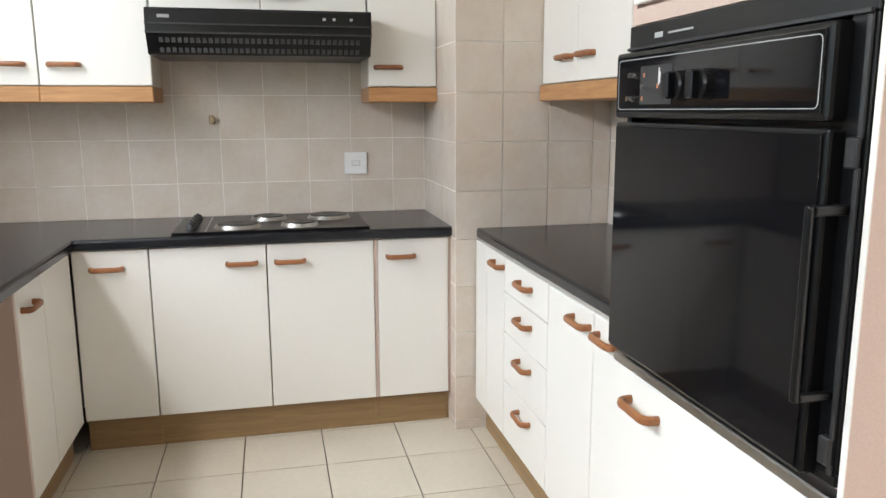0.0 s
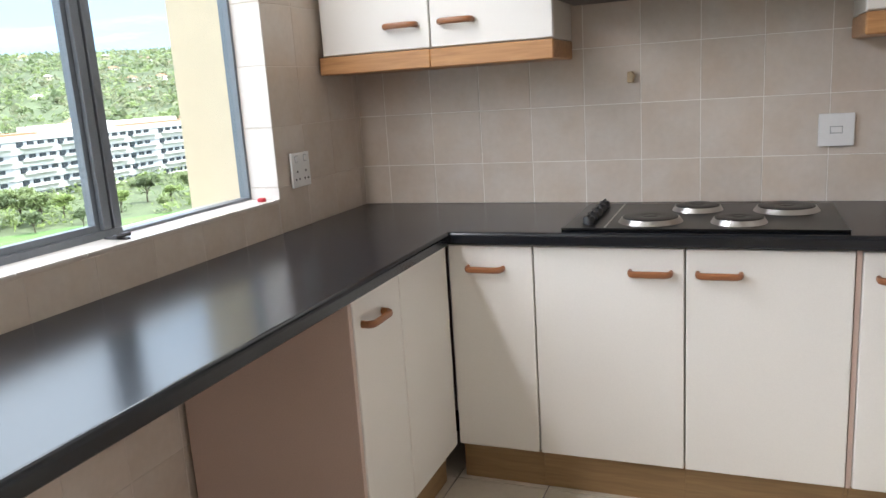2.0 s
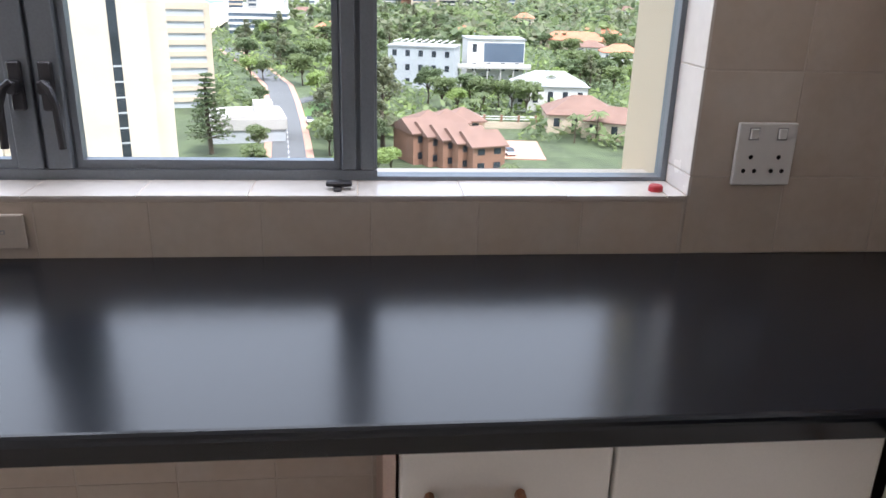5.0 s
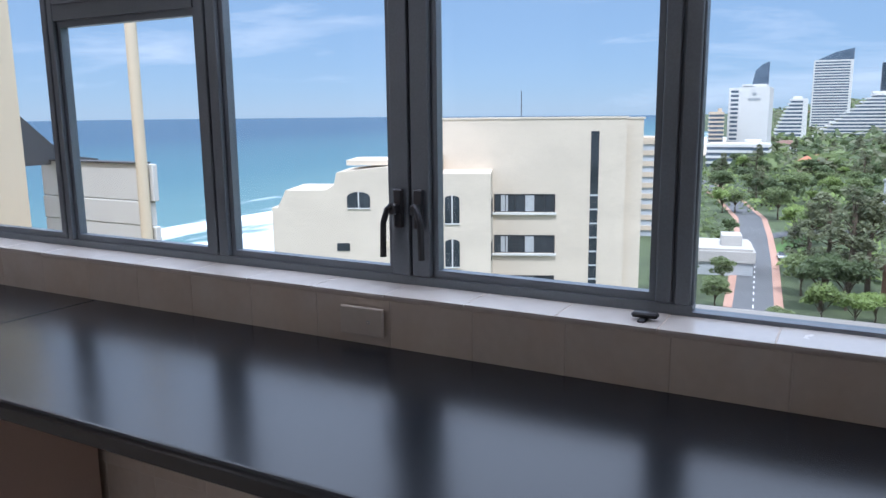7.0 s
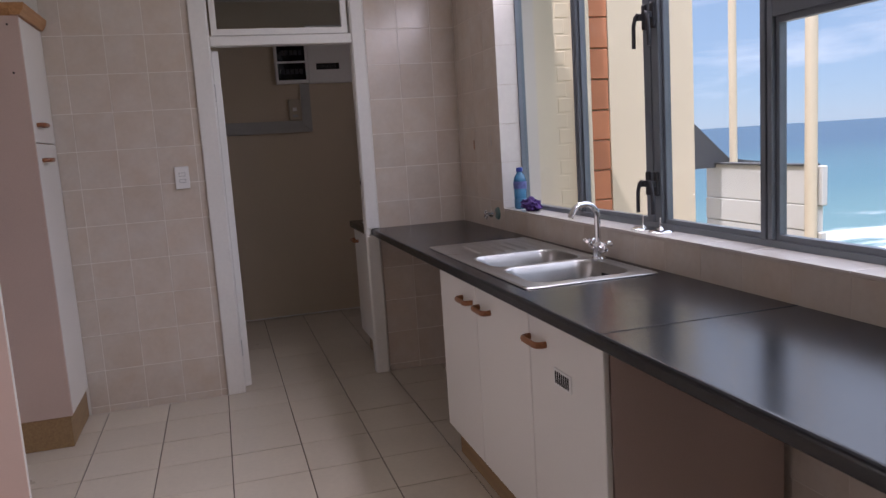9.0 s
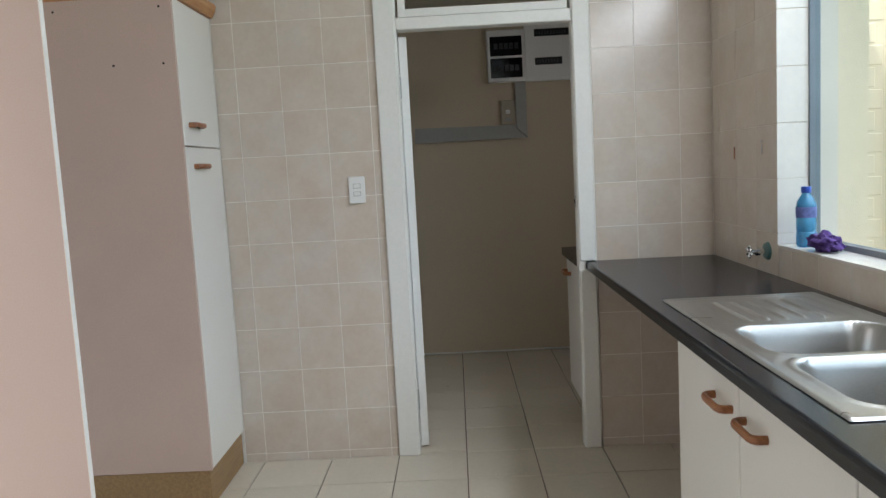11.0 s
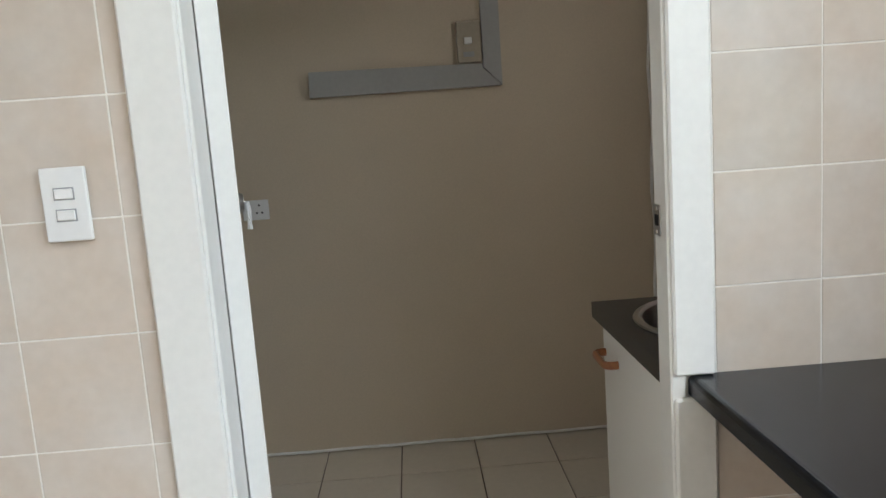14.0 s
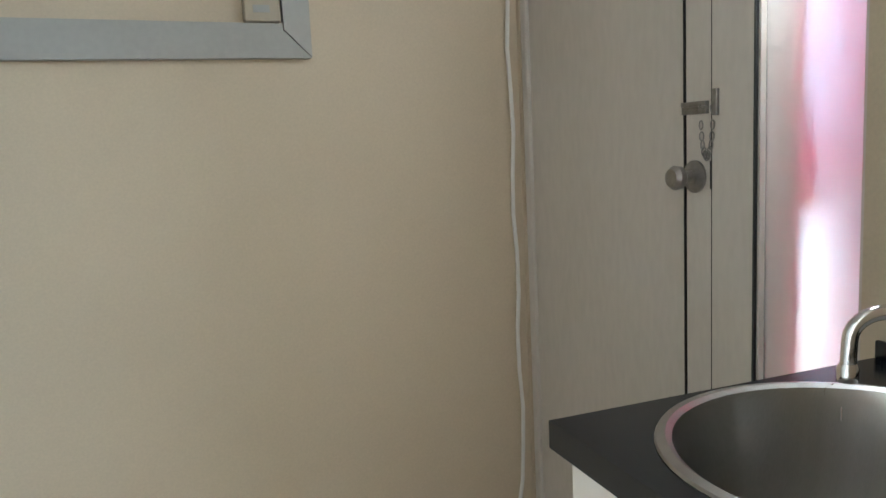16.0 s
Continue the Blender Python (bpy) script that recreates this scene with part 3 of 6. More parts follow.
hood = thing("extractor_hood", pose(0.9, 0, 0), "black built-under extractor hood with a slotted front", "hood")
prof = [(-0.02, 1.792), (-0.49, 1.792), (-0.50, 1.782), (-0.50, 1.70), (-0.455, 1.62), (-0.445, 1.615), (-0.02, 1.615)]
part("body", extrude_profile(bmesh.new(), prof, 0.003, 0.889, lambda u, v, s: (s, u, v)), BLACK_ENAMEL, hood)
part("front_lip", boxes((0.001, 0.891, -0.506, -0.494, 1.728, 1.734), (0.001, 0.891, -0.506, -0.49, 1.694, 1.70)), BLACK_PLASTIC, hood)
bm = bmesh.new()
for row in range(2):
    for k in range(34):
        c = (0.05 + k * 0.0235, -0.484 + row * 0.021, 1.672 - row * 0.037)
        box(bm, c[0], c[0] + 0.015, c[1] - 0.004, c[1] + 0.006, c[2] - 0.012, c[2] + 0.008)
tagged(part("grille", bm, BLACK_PLASTIC, hood, "raised black louvre bars"), kind="stuff")
part("badge", boxes((0.05, 0.095, -0.502, -0.4995, 1.752, 1.765)), GREY_PLASTIC, hood, "small grey maker's badge")
for x in (0.69, 0.73, 0.80):
    part("slider", boxes((x, x + 0.012, -0.507, -0.499, 1.752, 1.762), bevel=0.001), GREY_PLASTIC, hood)

ov = thing("oven_housing", pose(2.09, -2.255, 0, rz=-90), "tall pink-sided oven housing with white fronts", "cabinet")
part("body", boxes((0.016, 0.677, 0.021, 0.70, 0.0, 0.885), (0.016, 0.677, 0.004, 0.70, 1.56, 1.592), (0.016, 0.677, 0.021, 0.70, 1.592, 2.3), (0.016, 0.677, 0.33, 0.70, 0.885, 1.56)), PINK_PANEL, ov)
part("side_panel", boxes((0.0, 0.016, 0.004, 0.70, 0.0, 2.3)), PINK_PANEL, ov)
part("side_panel", boxes((0.678, 0.688, -0.0034, 0.70, 0.0, 2.3)), PINK_PANEL, ov)
part("edge_strip", boxes((0.6785, 0.6885, -0.0055, -0.0035, 0.0, 2.3)), DOOR_WHITE, ov, "white edge strip")
d = part("door", boxes((0.004, 0.674, 0.0, 0.018, BZ0, 0.845), bevel=0.004, segs=2), DOOR_WHITE, ov)
add_handle(d, 0.13, 0.783)
part("trim_strip", boxes((0.002, 0.676, -0.012, 0.02, 0.850, 0.872), bevel=0.003), STEEL, ov, "pale metal strip under the oven")
part("door", boxes((0.004, 0.674, 0.0, 0.018, 1.6, 2.295), bevel=0.004, segs=2), DOOR_WHITE, ov)
part("plinth", boxes((0.0, 0.68, 0.05, 0.068, 0.0, BZ0)), PLINTH, ov)

oven = thing("oven", pose(2.09, -2.27, 0, rz=-90), "black built-in wall oven with a glass door", "oven")
part("frame", boxes((0.0, 0.66, -0.008, 0.31, 0.888, 0.905), (0.0, 0.66, -0.008, 0.31, 1.51, 1.556), (0.0, 0.02, -0.008, 0.31, 0.905, 1.51), (0.615, 0.66, -0.008, 0.31, 0.905, 1.51), (0.02, 0.615, 0.02, 0.31, 0.905, 1.51), bevel=0.002), BLACK_ENAMEL, oven)
part("frame_lip", boxes((0.005, 0.655, -0.016, -0.0085, 1.508, 1.514), (0.648, 0.656, -0.014, -0.0085, 0.905, 1.507), bevel=0.001), BLACK_PLASTIC, oven)
pan = part("control_panel", boxes((0.0, 0.622, -0.036, 0.018, 1.376, 1.503), bevel=0.007, segs=2), BLACK_ENAMEL, oven)
part("panel_glass", boxes((0.012, 0.61, -0.039, -0.036, 1.386, 1.494), bevel=0.001), BLACK_GLASS, pan, "glossy black control glass")
bm = bmesh.new()
rim = []
for cx, cz, a0 in ((0.597, 1.479, 0), (0.03, 1.479, 90), (0.03, 1.401, 180), (0.597, 1.401, 270)):
    rim += [(cx + 0.008 * math.cos(radians(a0 + 30 * i)), -0.0392, cz + 0.008 * math.sin(radians(a0 + 30 * i))) for i in range(4)]
sweep(bm, rim + rim[:1], 0.0009, steps=5, up=(0, 1, 0), cap=False)
part("panel_border", bm, GREY_PLASTIC, pan, "thin pale outline round the controls")
part("clock", boxes((0.115, 0.232, -0.0402, -0.039, 1.402, 1.472)), BLACK_PLASTIC, pan, "dark timer plate")
part("clock_hand", boxes((0.186, 0.188, -0.0415, -0.0402, 1.436, 1.467), (0.19, 0.192, -0.0415, -0.0402, 1.44, 1.46)), WHITE_PLASTIC, pan)
ORANGE = finish("orange_mark", (0.55, 0.2, 0.1), 0.5)
for x, z in ((0.098, 1.456), (0.15, 1.435), (0.092, 1.413)):
    part("knob", lathe([(0, 0.016), (0.005, 0.016), (0.006, 0.0)], 10), CHROME, pan, "tiny chrome timer knob", True).matrix_local = pose(x, -0.0402, z, rx=90)
    part("mark", boxes((x + 0.03, x + 0.035, -0.0412, -0.0402, z - 0.004, z + 0.004)), ORANGE, pan)
for x in (0.268, 0.344):
    kn = lathe([(0, 0.02), (0.02, 0.02), (0.024, 0.016), (0.026, 0.0)], 20)
    box(kn, -0.010, 0.010, -0.023, 0.023, 0.018, 0.036, bevel=0.003)
    part("knob", kn, BLACK_ENAMEL, pan, "black oven knob with a square grip").matrix_local = pose(x, -0.039, 1.433, rx=90)
odoor = part("oven_door", boxes((0.0, 0.622, -0.032, 0.018, 0.892, 1.368), bevel=0.005, segs=2), BLACK_ENAMEL, oven)
part("door_glass", boxes((0.008, 0.612, -0.0355, -0.0322, 0.9, 1.36), bevel=0.001), BLACK_GLASS, odoor, "black mirror-like door glass")
bm = boxes((0.633, 0.645, -0.070, -0.061, 1.008, 1.272), (0.633, 0.645, -0.061, -0.008, 1.258, 1.272), (0.633, 0.645, -0.061, -0.008, 1.008, 1.020), bevel=0.003, segs=2)
part("door_handle", bm, BLACK_ENAMEL, odoor, "square black bracket handle")
part("screw", lathe([(0, 0.0012), (0.004, 0.0008)], 8), STEEL, odoor).matrix_local = pose(0.643, -0.03, 1.2722)
for z in (0.938, 1.338):
    part("latch", boxes((0.636, 0.656, -0.02, -0.008, z - 0.02, z + 0.02), bevel=0.002), BLACK_PLASTIC, odoor)
part("badge", boxes((0.105, 0.135, -0.0095, -0.008, 1.526, 1.536), bevel=0.0005), GREY_PLASTIC, oven, "small grey maker's badge")
part("badge", boxes((0.155, 0.24, -0.0088, -0.008, 1.5300, 1.5335)), GREY_PLASTIC, oven, "pale lettering bar")

# ---- tall cupboard and side panel ----
tall = unit("tall_cupboard", pose(2.27, -5.27, 0, rz=-90), 0.465, 0.525, 0.16, 2.1, [("door", 0, 0.465, 0.16, 1.512, 0.15, 1.43), ("door", 0, 0.465, 1.512, 2.1, 0.13, 1.6)],
            "tall white broom cupboard with pink sides", "cupboard", body=PINK_PANEL)
part("plinth", boxes((-0.012, 0.46, 0.012, 0.52, 0.0, 0.158), bevel=0.002), PLINTH, tall, "brown wood-grain plinth")
part("side_panel", boxes((-0.017, 0.001, 0.002, 0.525, 0.16, 2.1)), PINK_PANEL, tall)
part("cornice", extrude_profile(bmesh.new(), [(0.03, 2.1), (-0.012, 2.1), (-0.03, 2.13), (-0.034, 2.155), (0.03, 2.155)], -0.04, 0.465, lambda u, v, s: (s, u, v)), PELMET, tall, "oak cornice moulding")
part("cornice", extrude_profile(bmesh.new(), [(0.0, 2.1), (-0.018, 2.1), (-0.038, 2.13), (-0.042, 2.155), (0.0, 2.155)], 0.03, 0.525, lambda u, v, s: (u, s, v)), PELMET, tall, "oak cornice moulding")
for x, z in ((0.05, 2.06), (0.05, 1.84), (0.47, 2.06), (0.25, 1.84)):
    part("screw_hole", lathe([(0, 0.0008), (0.005, 0.0005)], 10), DARK_HOLE, tall).matrix_local = pose(-0.0172, x, z, ry=-90)
side = thing("side_panel", pose(2.235, -4.21, 0), "tall pink-beige board with a white front edge", "panel")
part("board", boxes((0.003, 0.561, 0.0, 0.018, 0.0, 2.3)), PINK_PANEL, side)
part("edge_strip", boxes((0.0, 0.003, 0.0, 0.018, 0.0, 2.3)), DOOR_WHITE, side, "white edge strip")

# ---- sink and tap ----
SX0, SX1, SY0, SY1 = 0.042, 0.536, -4.663, -3.475


def smooth_step(a, b, v):
    t = max(0.0, min(1.0, (v - a) / (b - a)))
    return t * t * (3 - 2 * t)


def bowl_depth(x, y, cx, cy, hx, hy, r):
    qx, qy = abs(x - cx) - hx + r, abs(y - cy) - hy + r
    return math.hypot(max(qx, 0), max(qy, 0)) + min(max(qx, qy), 0) - r


def sink_height(x, y):
    z = 0.0022
    e = min(x - SX0, SX1 - x, y - SY0, SY1 - y)
    z += 0.004 * smooth_step(0.0, 0.006, e) - 0.003 * smooth_step(0.012, 0.024, e)
    for cx, cy, hx, hy in ((0.285, -3.71, 0.185, 0.17), (0.285, -4.07, 0.185, 0.15)):
        d = bowl_depth(x, y, cx, cy, hx, hy, 0.07)
        z += 0.0025 * math.exp(-((d - 0.012) / 0.008) ** 2)
        z -= 0.15 * smooth_step(0.004, -0.035, d) + 0.008 * smooth_step(-0.04, -0.15, d)
    d = bowl_depth(x, y, 0.285, -4.44, 0.19, 0.18, 0.04)
    z -= 0.0024 * smooth_step(0.004, -0.012, d)
    if d < -0.03:
        k = (x - 0.13) / 0.052
        z += 0.005 * max(0.0, math.cos(2 * math.pi * k)) ** 2 * smooth_step(-0.03, -0.05, d)
    return z


bm = bmesh.new()
NX, NY = 92, 200
grid = [[bm.verts.new((SX0 + (SX1 - SX0) * i / NX, SY0 + (SY1 - SY0) * j / NY, 0.9 + sink_height(SX0 + (SX1 - SX0) * i / NX, SY0 + (SY1 - SY0) * j / NY))) for j in range(NY + 1)] for i in range(NX + 1)]
for i in range(NX):
    for j in range(NY):
        bm.faces.new((grid[i][j], grid[i + 1][j], grid[i + 1][j + 1], grid[i][j + 1]))
sink = new("sink")
tagged(sink, "stainless steel double-bowl sink with a ribbed drainer", "sink")
basin = part("basin", bm, STEEL, sink, smooth=True)
for cy in (-3.71, -4.07):
    part("drain", lathe([(0, 0.004), (0.018, 0.003), (0.03, 0.006), (0.038, 0.002), (0.04, -0.001)], 20, (0.285, cy, 0.746)), CHROME, sink, "chrome drain", True)
for k in range(4):
    part("overflow_slot", boxes((0.112, 0.121, -3.74 + k * 0.014, -3.733 + k * 0.014, 0.845, 0.872)), DARK_HOLE, basin)

tap = thing("tap", pose(0.075, -3.845, 0.9045), "chrome swan-neck mixer tap with cross handles", "tap")
bm = lathe([(0.03, 0), (0.03, 0.006), (0.022, 0.012), (0.019, 0.05), (0.021, 0.055), (0.014, 0.065), (0.012, 0.07), (0, 0.07)], 20)
part("body", bm, CHROME, tap, smooth=True)
bm = bmesh.new()
neck = [(0, 0, 0.06), (0, 0, 0.13)] + [(0.055 - 0.055 * math.cos(a), 0, 0.17 + 0.05 * math.sin(a)) for a in [math.pi * k / 10 for k in range(9)]] + [(0.113, 0, 0.172)]
part("spout", sweep(bm, neck, 0.0115, steps=12, up=(0, 1, 0)), CHROME, tap, smooth=True)
for s in (-1, 1):
    bm = bmesh.new()
    sweep(bm, [(0, s * 0.015, 0.035), (0, s * 0.05, 0.045), (0, s * 0.06, 0.05)], 0.011, steps=10)
    hd = part("valve", bm, CHROME, tap, smooth=True)
    bm = lathe([(0, 0.03), (0.009, 0.028), (0.011, 0.0), (0, 0)], 12, (0, s * 0.062, 0.048))
    for a in range(4):
        c, d = math.cos(a * math.pi / 2 + 0.6), math.sin(a * math.pi / 2 + 0.6)
        sweep(bm, [(0.006 * c, s * 0.062 + 0.006 * d, 0.066), (0.03 * c, s * 0.062 + 0.03 * d, 0.068)], [0.006, 0.0075], steps=8)
    part("cross_handle", bm, CHROME, hd, smooth=True)

# ---- things on and round the sill ----
BLUE_PET = finish("blue_bottle_plastic", (0.10, 0.36, 0.62), 0.12, vary=0.08, scale=20)
p = BLUE_PET.node_tree.nodes["Principled BSDF"]
p.inputs["Transmission Weight"].default_value = 0.6
BLUE_CAP = finish("dark_blue_cap", (0.02, 0.06, 0.33), 0.35)
LABEL = finish("bottle_label", (0.10, 0.12, 0.30), 0.5, vary=0.3, scale=60)
PURPLE = finish("purple_cloth", (0.075, 0.035, 0.17), 0.9, vary=0.3, scale=25, fine=250, bump=0.5)
bottle = thing("water_bottle", pose(-0.055, -4.93, SILL), "blue plastic water bottle on the sill", "bottle")
part("body", lathe([(0, 0.004), (0.028, 0.0), (0.034, 0.008), (0.034, 0.05), (0.031, 0.056), (0.034, 0.062), (0.034, 0.1), (0.032, 0.104), (0.034, 0.145), (0.03, 0.165), (0.014, 0.19), (0.0135, 0.198), (0, 0.198)], 24), BLUE_PET, bottle, smooth=True)
part("label", lathe([(0.0346, 0.106), (0.0348, 0.11), (0.0348, 0.14), (0.0346, 0.144)], 24), LABEL, bottle, "dark printed wrap label", True)
part("cap", lathe([(0.016, 0.194), (0.017, 0.196), (0.017, 0.212), (0.015, 0.216), (0, 0.216)], 18), BLUE_CAP, bottle, "dark blue screw cap", True)
bm = bmesh.new()
bmesh.ops.create_icosphere(bm, subdivisions=4, radius=1.0)
for v in bm.verts:
    n1 = noise.noise(v.co * 2.2) * 0.45 + noise.noise(v.co * 6.0) * 0.18
    v.co = Vector((v.co.x * 0.042, v.co.y * 0.075, v.co.z * 0.034)) * (1 + n1)
    v.co.z = max(v.co.z + 0.03, 0.0)
cloth = tagged(part("cloth", bm, PURPLE, smooth=True), "crumpled purple cleaning cloth on the sill", "cloth")
cloth.location = (-0.046, -4.77, SILL)
for y in (-3.72, -3.605):
    bm = lathe([(0.045, 0), (0.046, 0.004), (0.04, 0.009), (0.012, 0.012), (0.008, 0.018), (0.004, 0.022), (0.0035, 0.052), (0.006, 0.056), (0, 0.058)], 24, (-0.05, y, SILL))
    tagged(part("sink_plug", bm, CHROME, smooth=True), "round chrome sink plug standing on the sill", "plug", "sink plugs")
RED = finish("red_plastic", (0.5, 0.03, 0.04), 0.4)
tagged(part("bottle_cap", lathe([(0, 0.012), (0.011, 0.012), (0.014, 0.009), (0.0145, 0.0)], 18, (-0.035, -0.70, SILL)), RED, smooth=True), "small red plastic bottle cap on the sill", "cap")
bm = boxes((-0.1, -0.02, -1.335, -1.32, SILL, SILL + 0.006), bevel=0.002)
box(bm, -0.055, -0.035, -1.35, -1.30, SILL + 0.006, SILL + 0.016, bevel=0.003)
tagged(part("window_stay", bm, DARK_METAL), "dark metal window stay lying on the sill", "latch")
wtap = thing("wall_tap", pose(0, -5.13, 0.985, ry=90), "chrome washing-machine tap with a green wall rose", "tap")
part("rose", lathe([(0, 0.012), (0.03, 0.01), (0.036, 0.0)], 22), finish("green_enamel", (0.08, 0.16, 0.15), 0.35), wtap, "dark green wall rose", True)
part("stem", lathe([(0.011, 0.008), (0.011, 0.03), (0.017, 0.034), (0.017, 0.046), (0.010, 0.05), (0.010, 0.062), (0, 0.062)], 18), CHROME, wtap, smooth=True)
bm = bmesh.new()
for a in range(6):
    c, d = math.cos(a * math.pi / 3), math.sin(a * math.pi / 3)
    sweep(bm, [(0.004 * c, 0.004 * d, 0.068), (0.02 * c, 0.02 * d, 0.07), (0.024 * c, 0.024 * d, 0.068)], [0.006, 0.008, 0.005], steps=8)
part("star_handle", bm, CHROME, wtap, smooth=True)


def plate(name, m, w, h, label, rockers=(), holes=(), mat=WHITE_PLASTIC):
    """A wall plate, its face towards local -y."""
    t = thing(name, m, label, "socket" if holes else "switch")
    part("plate", boxes((-w / 2, w / 2, -0.009, 0.0, -h / 2, h / 2), bevel=0.003, segs=2), mat, t)
    for x, z, rw, rh in rockers:
        part("rocker", boxes((x - rw / 2, x + rw / 2, -0.0135, -0.009, z - rh / 2, z + rh / 2), bevel=0.0015), mat, t)
        part("gap", boxes((x - rw / 2 - 0.002, x + rw / 2 + 0.002, -0.0098, -0.0088, z - rh / 2 - 0.002, z + rh / 2 + 0.002)), GREY_PLASTIC, t)
    for x, z in holes:
        part("pin_hole", lathe([(0, 0.001), (0.0045, 0.0008)], 10), DARK_HOLE, t).matrix_local = pose(x, -0.009, z, rx=90)
    return t


plate("isolator_switch", pose(1.764, -0.0055, 1.14), 0.108, 0.108, "white hob isolator switch on the tiles", [(0, 0, 0.034, 0.02)])
plate("double_socket", pose(0.0055, -0.511, 1.105, rz=90), 0.118, 0.122, "white double wall socket beside the window", [(-0.028, 0.04, 0.016, 0.02), (0.028, 0.04, 0.016, 0.02)], [(sx + dx, z) for sx in (-0.028, 0.028) for dx, z in ((0, -0.005), (-0.011, -0.032), (0.011, -0.032))])
plate("light_switch", pose(1.648, S + 0.0055, 1.288, rz=180), 0.076, 0.124, "white two-gang light switch on the tiles", [(0, 0.018, 0.03, 0.017), (0, -0.018, 0.03, 0.017)])
plate("cover_plate", pose(0.0055, -1.945, 0.955, rz=90), 0.115, 0.066, "pale blank cover plate under the sill", [(0.02, 0, 0.004, 0.004)], mat=finish("beige_plastic", (0.57, 0.505, 0.44), 0.4, vary=0.04))
bm = boxes((-0.012, 0.012, -0.016, 0, -0.02, 0.02), bevel=0.004)
sweep(bm, [(0.0, -0.01, 0.018), (0.016, -0.022, 0.004), (0.004, -0.02, -0.016)], 0.0045, steps=8)
hk = tagged(part("cable_stub", bm, finish("old_plaster", (0.50, 0.38, 0.24), 0.8, vary=0.2, fine=90)), "broken beige cable stub in the tiles", "fitting")
hk.location = (1.10, -0.006, 1.352)
RUST = finish("rust_stain", (0.30, 0.12, 0.06), 0.8, vary=0.4, scale=60)
tagged(part("rust_mark", boxes((0.0045, 0.0062, -5.463, -5.451, 1.339, 1.391)), RUST), "rusty strip of an old fixing on the tiles", "mark", "wall marks")
tagged(part("rust_mark", boxes((0.0045, 0.0062, -5.174, -5.166, 1.355, 1.395), (0.0045, 0.0066, -5.176, -5.164, 1.40, 1.41)), GREY_PLASTIC), "small grey remnant of a fixing on the tiles", "mark", "wall marks")
for z in (0.70, 0.205):
    vn = part("vent", boxes((-0.055, 0.055, -0.004, 0.0, -0.026, 0.026), bevel=0.001), WHITE_PLASTIC, vent_unit, "small slotted door vent")
    vn.location = (0.24, 0, z)
    for k in range(7):
        part("slot", boxes((-0.046 + k * 0.0135, -0.037 + k * 0.0135, -0.0048, -0.0035, -0.018, 0.018)), DARK_HOLE, vn)

# ---- scullery ----
dleaf = thing("scullery_door", pose(1.385, -5.828, 0, rz=-73), "white flush door standing open into the scullery", "door")
leaf = part("leaf", boxes((0.0, 0.78, 0.0, 0.04, 0.012, 1.985), bevel=0.002), WHITE_PAINT, dleaf)
bm = lathe([(0.028, 0), (0.028, 0.006), (0.012, 0.012), (0.011, 0.03), (0.024, 0.04), (0.028, 0.052), (0.024, 0.064), (0, 0.068)], 22)
kn = part("knob", bm, STEEL, dleaf, "brushed steel door knob", True)
kn.matrix_local = pose(0.715, 0.0, 1.215, rx=90)
bm = boxes((-0.012, 0.012, -0.075, -0.071, -0.045, -0.005), bevel=0.002)
sweep(bm, [(0, -0.072, 0.0), (0.004, -0.078, -0.03), (0.006, -0.076, -0.075)], 0.008, steps=8)
ky = part("key_tag", bm, WHITE_PLASTIC, dleaf, "white key tag hanging in the lock")
ky.location = (0.715, 0.0, 1.215)
for z in (0.25, 1.75):
    part("hinge", lathe([(0, 0.05), (0.007, 0.05), (0.007, -0.05), (0, -0.05)], 10, (-0.004, 0.044, z)), STEEL, dleaf, smooth=True)
strike = thing("strike_plate", pose(DR + 0.0005, -5.778, 1.18), "steel strike plate in the door jamb", "lock plate")
part("plate", boxes((0.0, 0.002, -0.0175, 0.0175, -0.028, 0.028), bevel=0.0008), STEEL, strike)
part("slot", boxes((0.0015, 0.003, -0.008, 0.010, -0.010, 0.010)), DARK_HOLE, strike)
for z in (-0.021, 0.021):
    part("screw", lathe([(0, 0.0015), (0.003, 0.001), (0.004, 0)], 10), CHROME, strike, smooth=True).matrix_local = pose(0.002, 0, z, ry=90)

bdoor = thing("back_door", pose(0, 0, 0), "white painted two-leaf back door with a door chain", "door")
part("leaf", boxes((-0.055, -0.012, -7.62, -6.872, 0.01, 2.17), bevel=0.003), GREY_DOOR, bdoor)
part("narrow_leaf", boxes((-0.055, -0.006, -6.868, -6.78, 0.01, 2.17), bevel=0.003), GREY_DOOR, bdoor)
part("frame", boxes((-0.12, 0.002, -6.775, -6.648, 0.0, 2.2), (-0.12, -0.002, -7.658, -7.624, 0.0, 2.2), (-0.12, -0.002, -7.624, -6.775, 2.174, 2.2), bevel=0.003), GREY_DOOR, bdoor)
# Thin dark strips, proud of the door, paint in the shade of its joints.
for y in (-6.8735, -6.7825):
    part("gap_shade", boxes((-0.014, -0.0042, y, y + 0.0045, 0.01, 2.17)), DARK_HOLE, bdoor)
part("gap_shade", boxes((-0.004, 0.0032, -6.652, -6.6475, 0.0, 2.2)), RUBBER, bdoor)
kn = part("knob", lathe([(0.036, 0), (0.036, 0.005), (0.014, 0.012), (0.012, 0.03), (0.025, 0.042), (0.027, 0.056), (0.02, 0.066), (0, 0.067)], 22), DARK_STEEL, bdoor, "brushed steel door knob", True)
kn.matrix_local = pose(-0.006, -6.835, 1.19, ry=90)
part("keyhole", boxes((-0.0055, -0.003, -6.785, -6.781, 1.165, 1.225)), DARK_HOLE, bdoor)
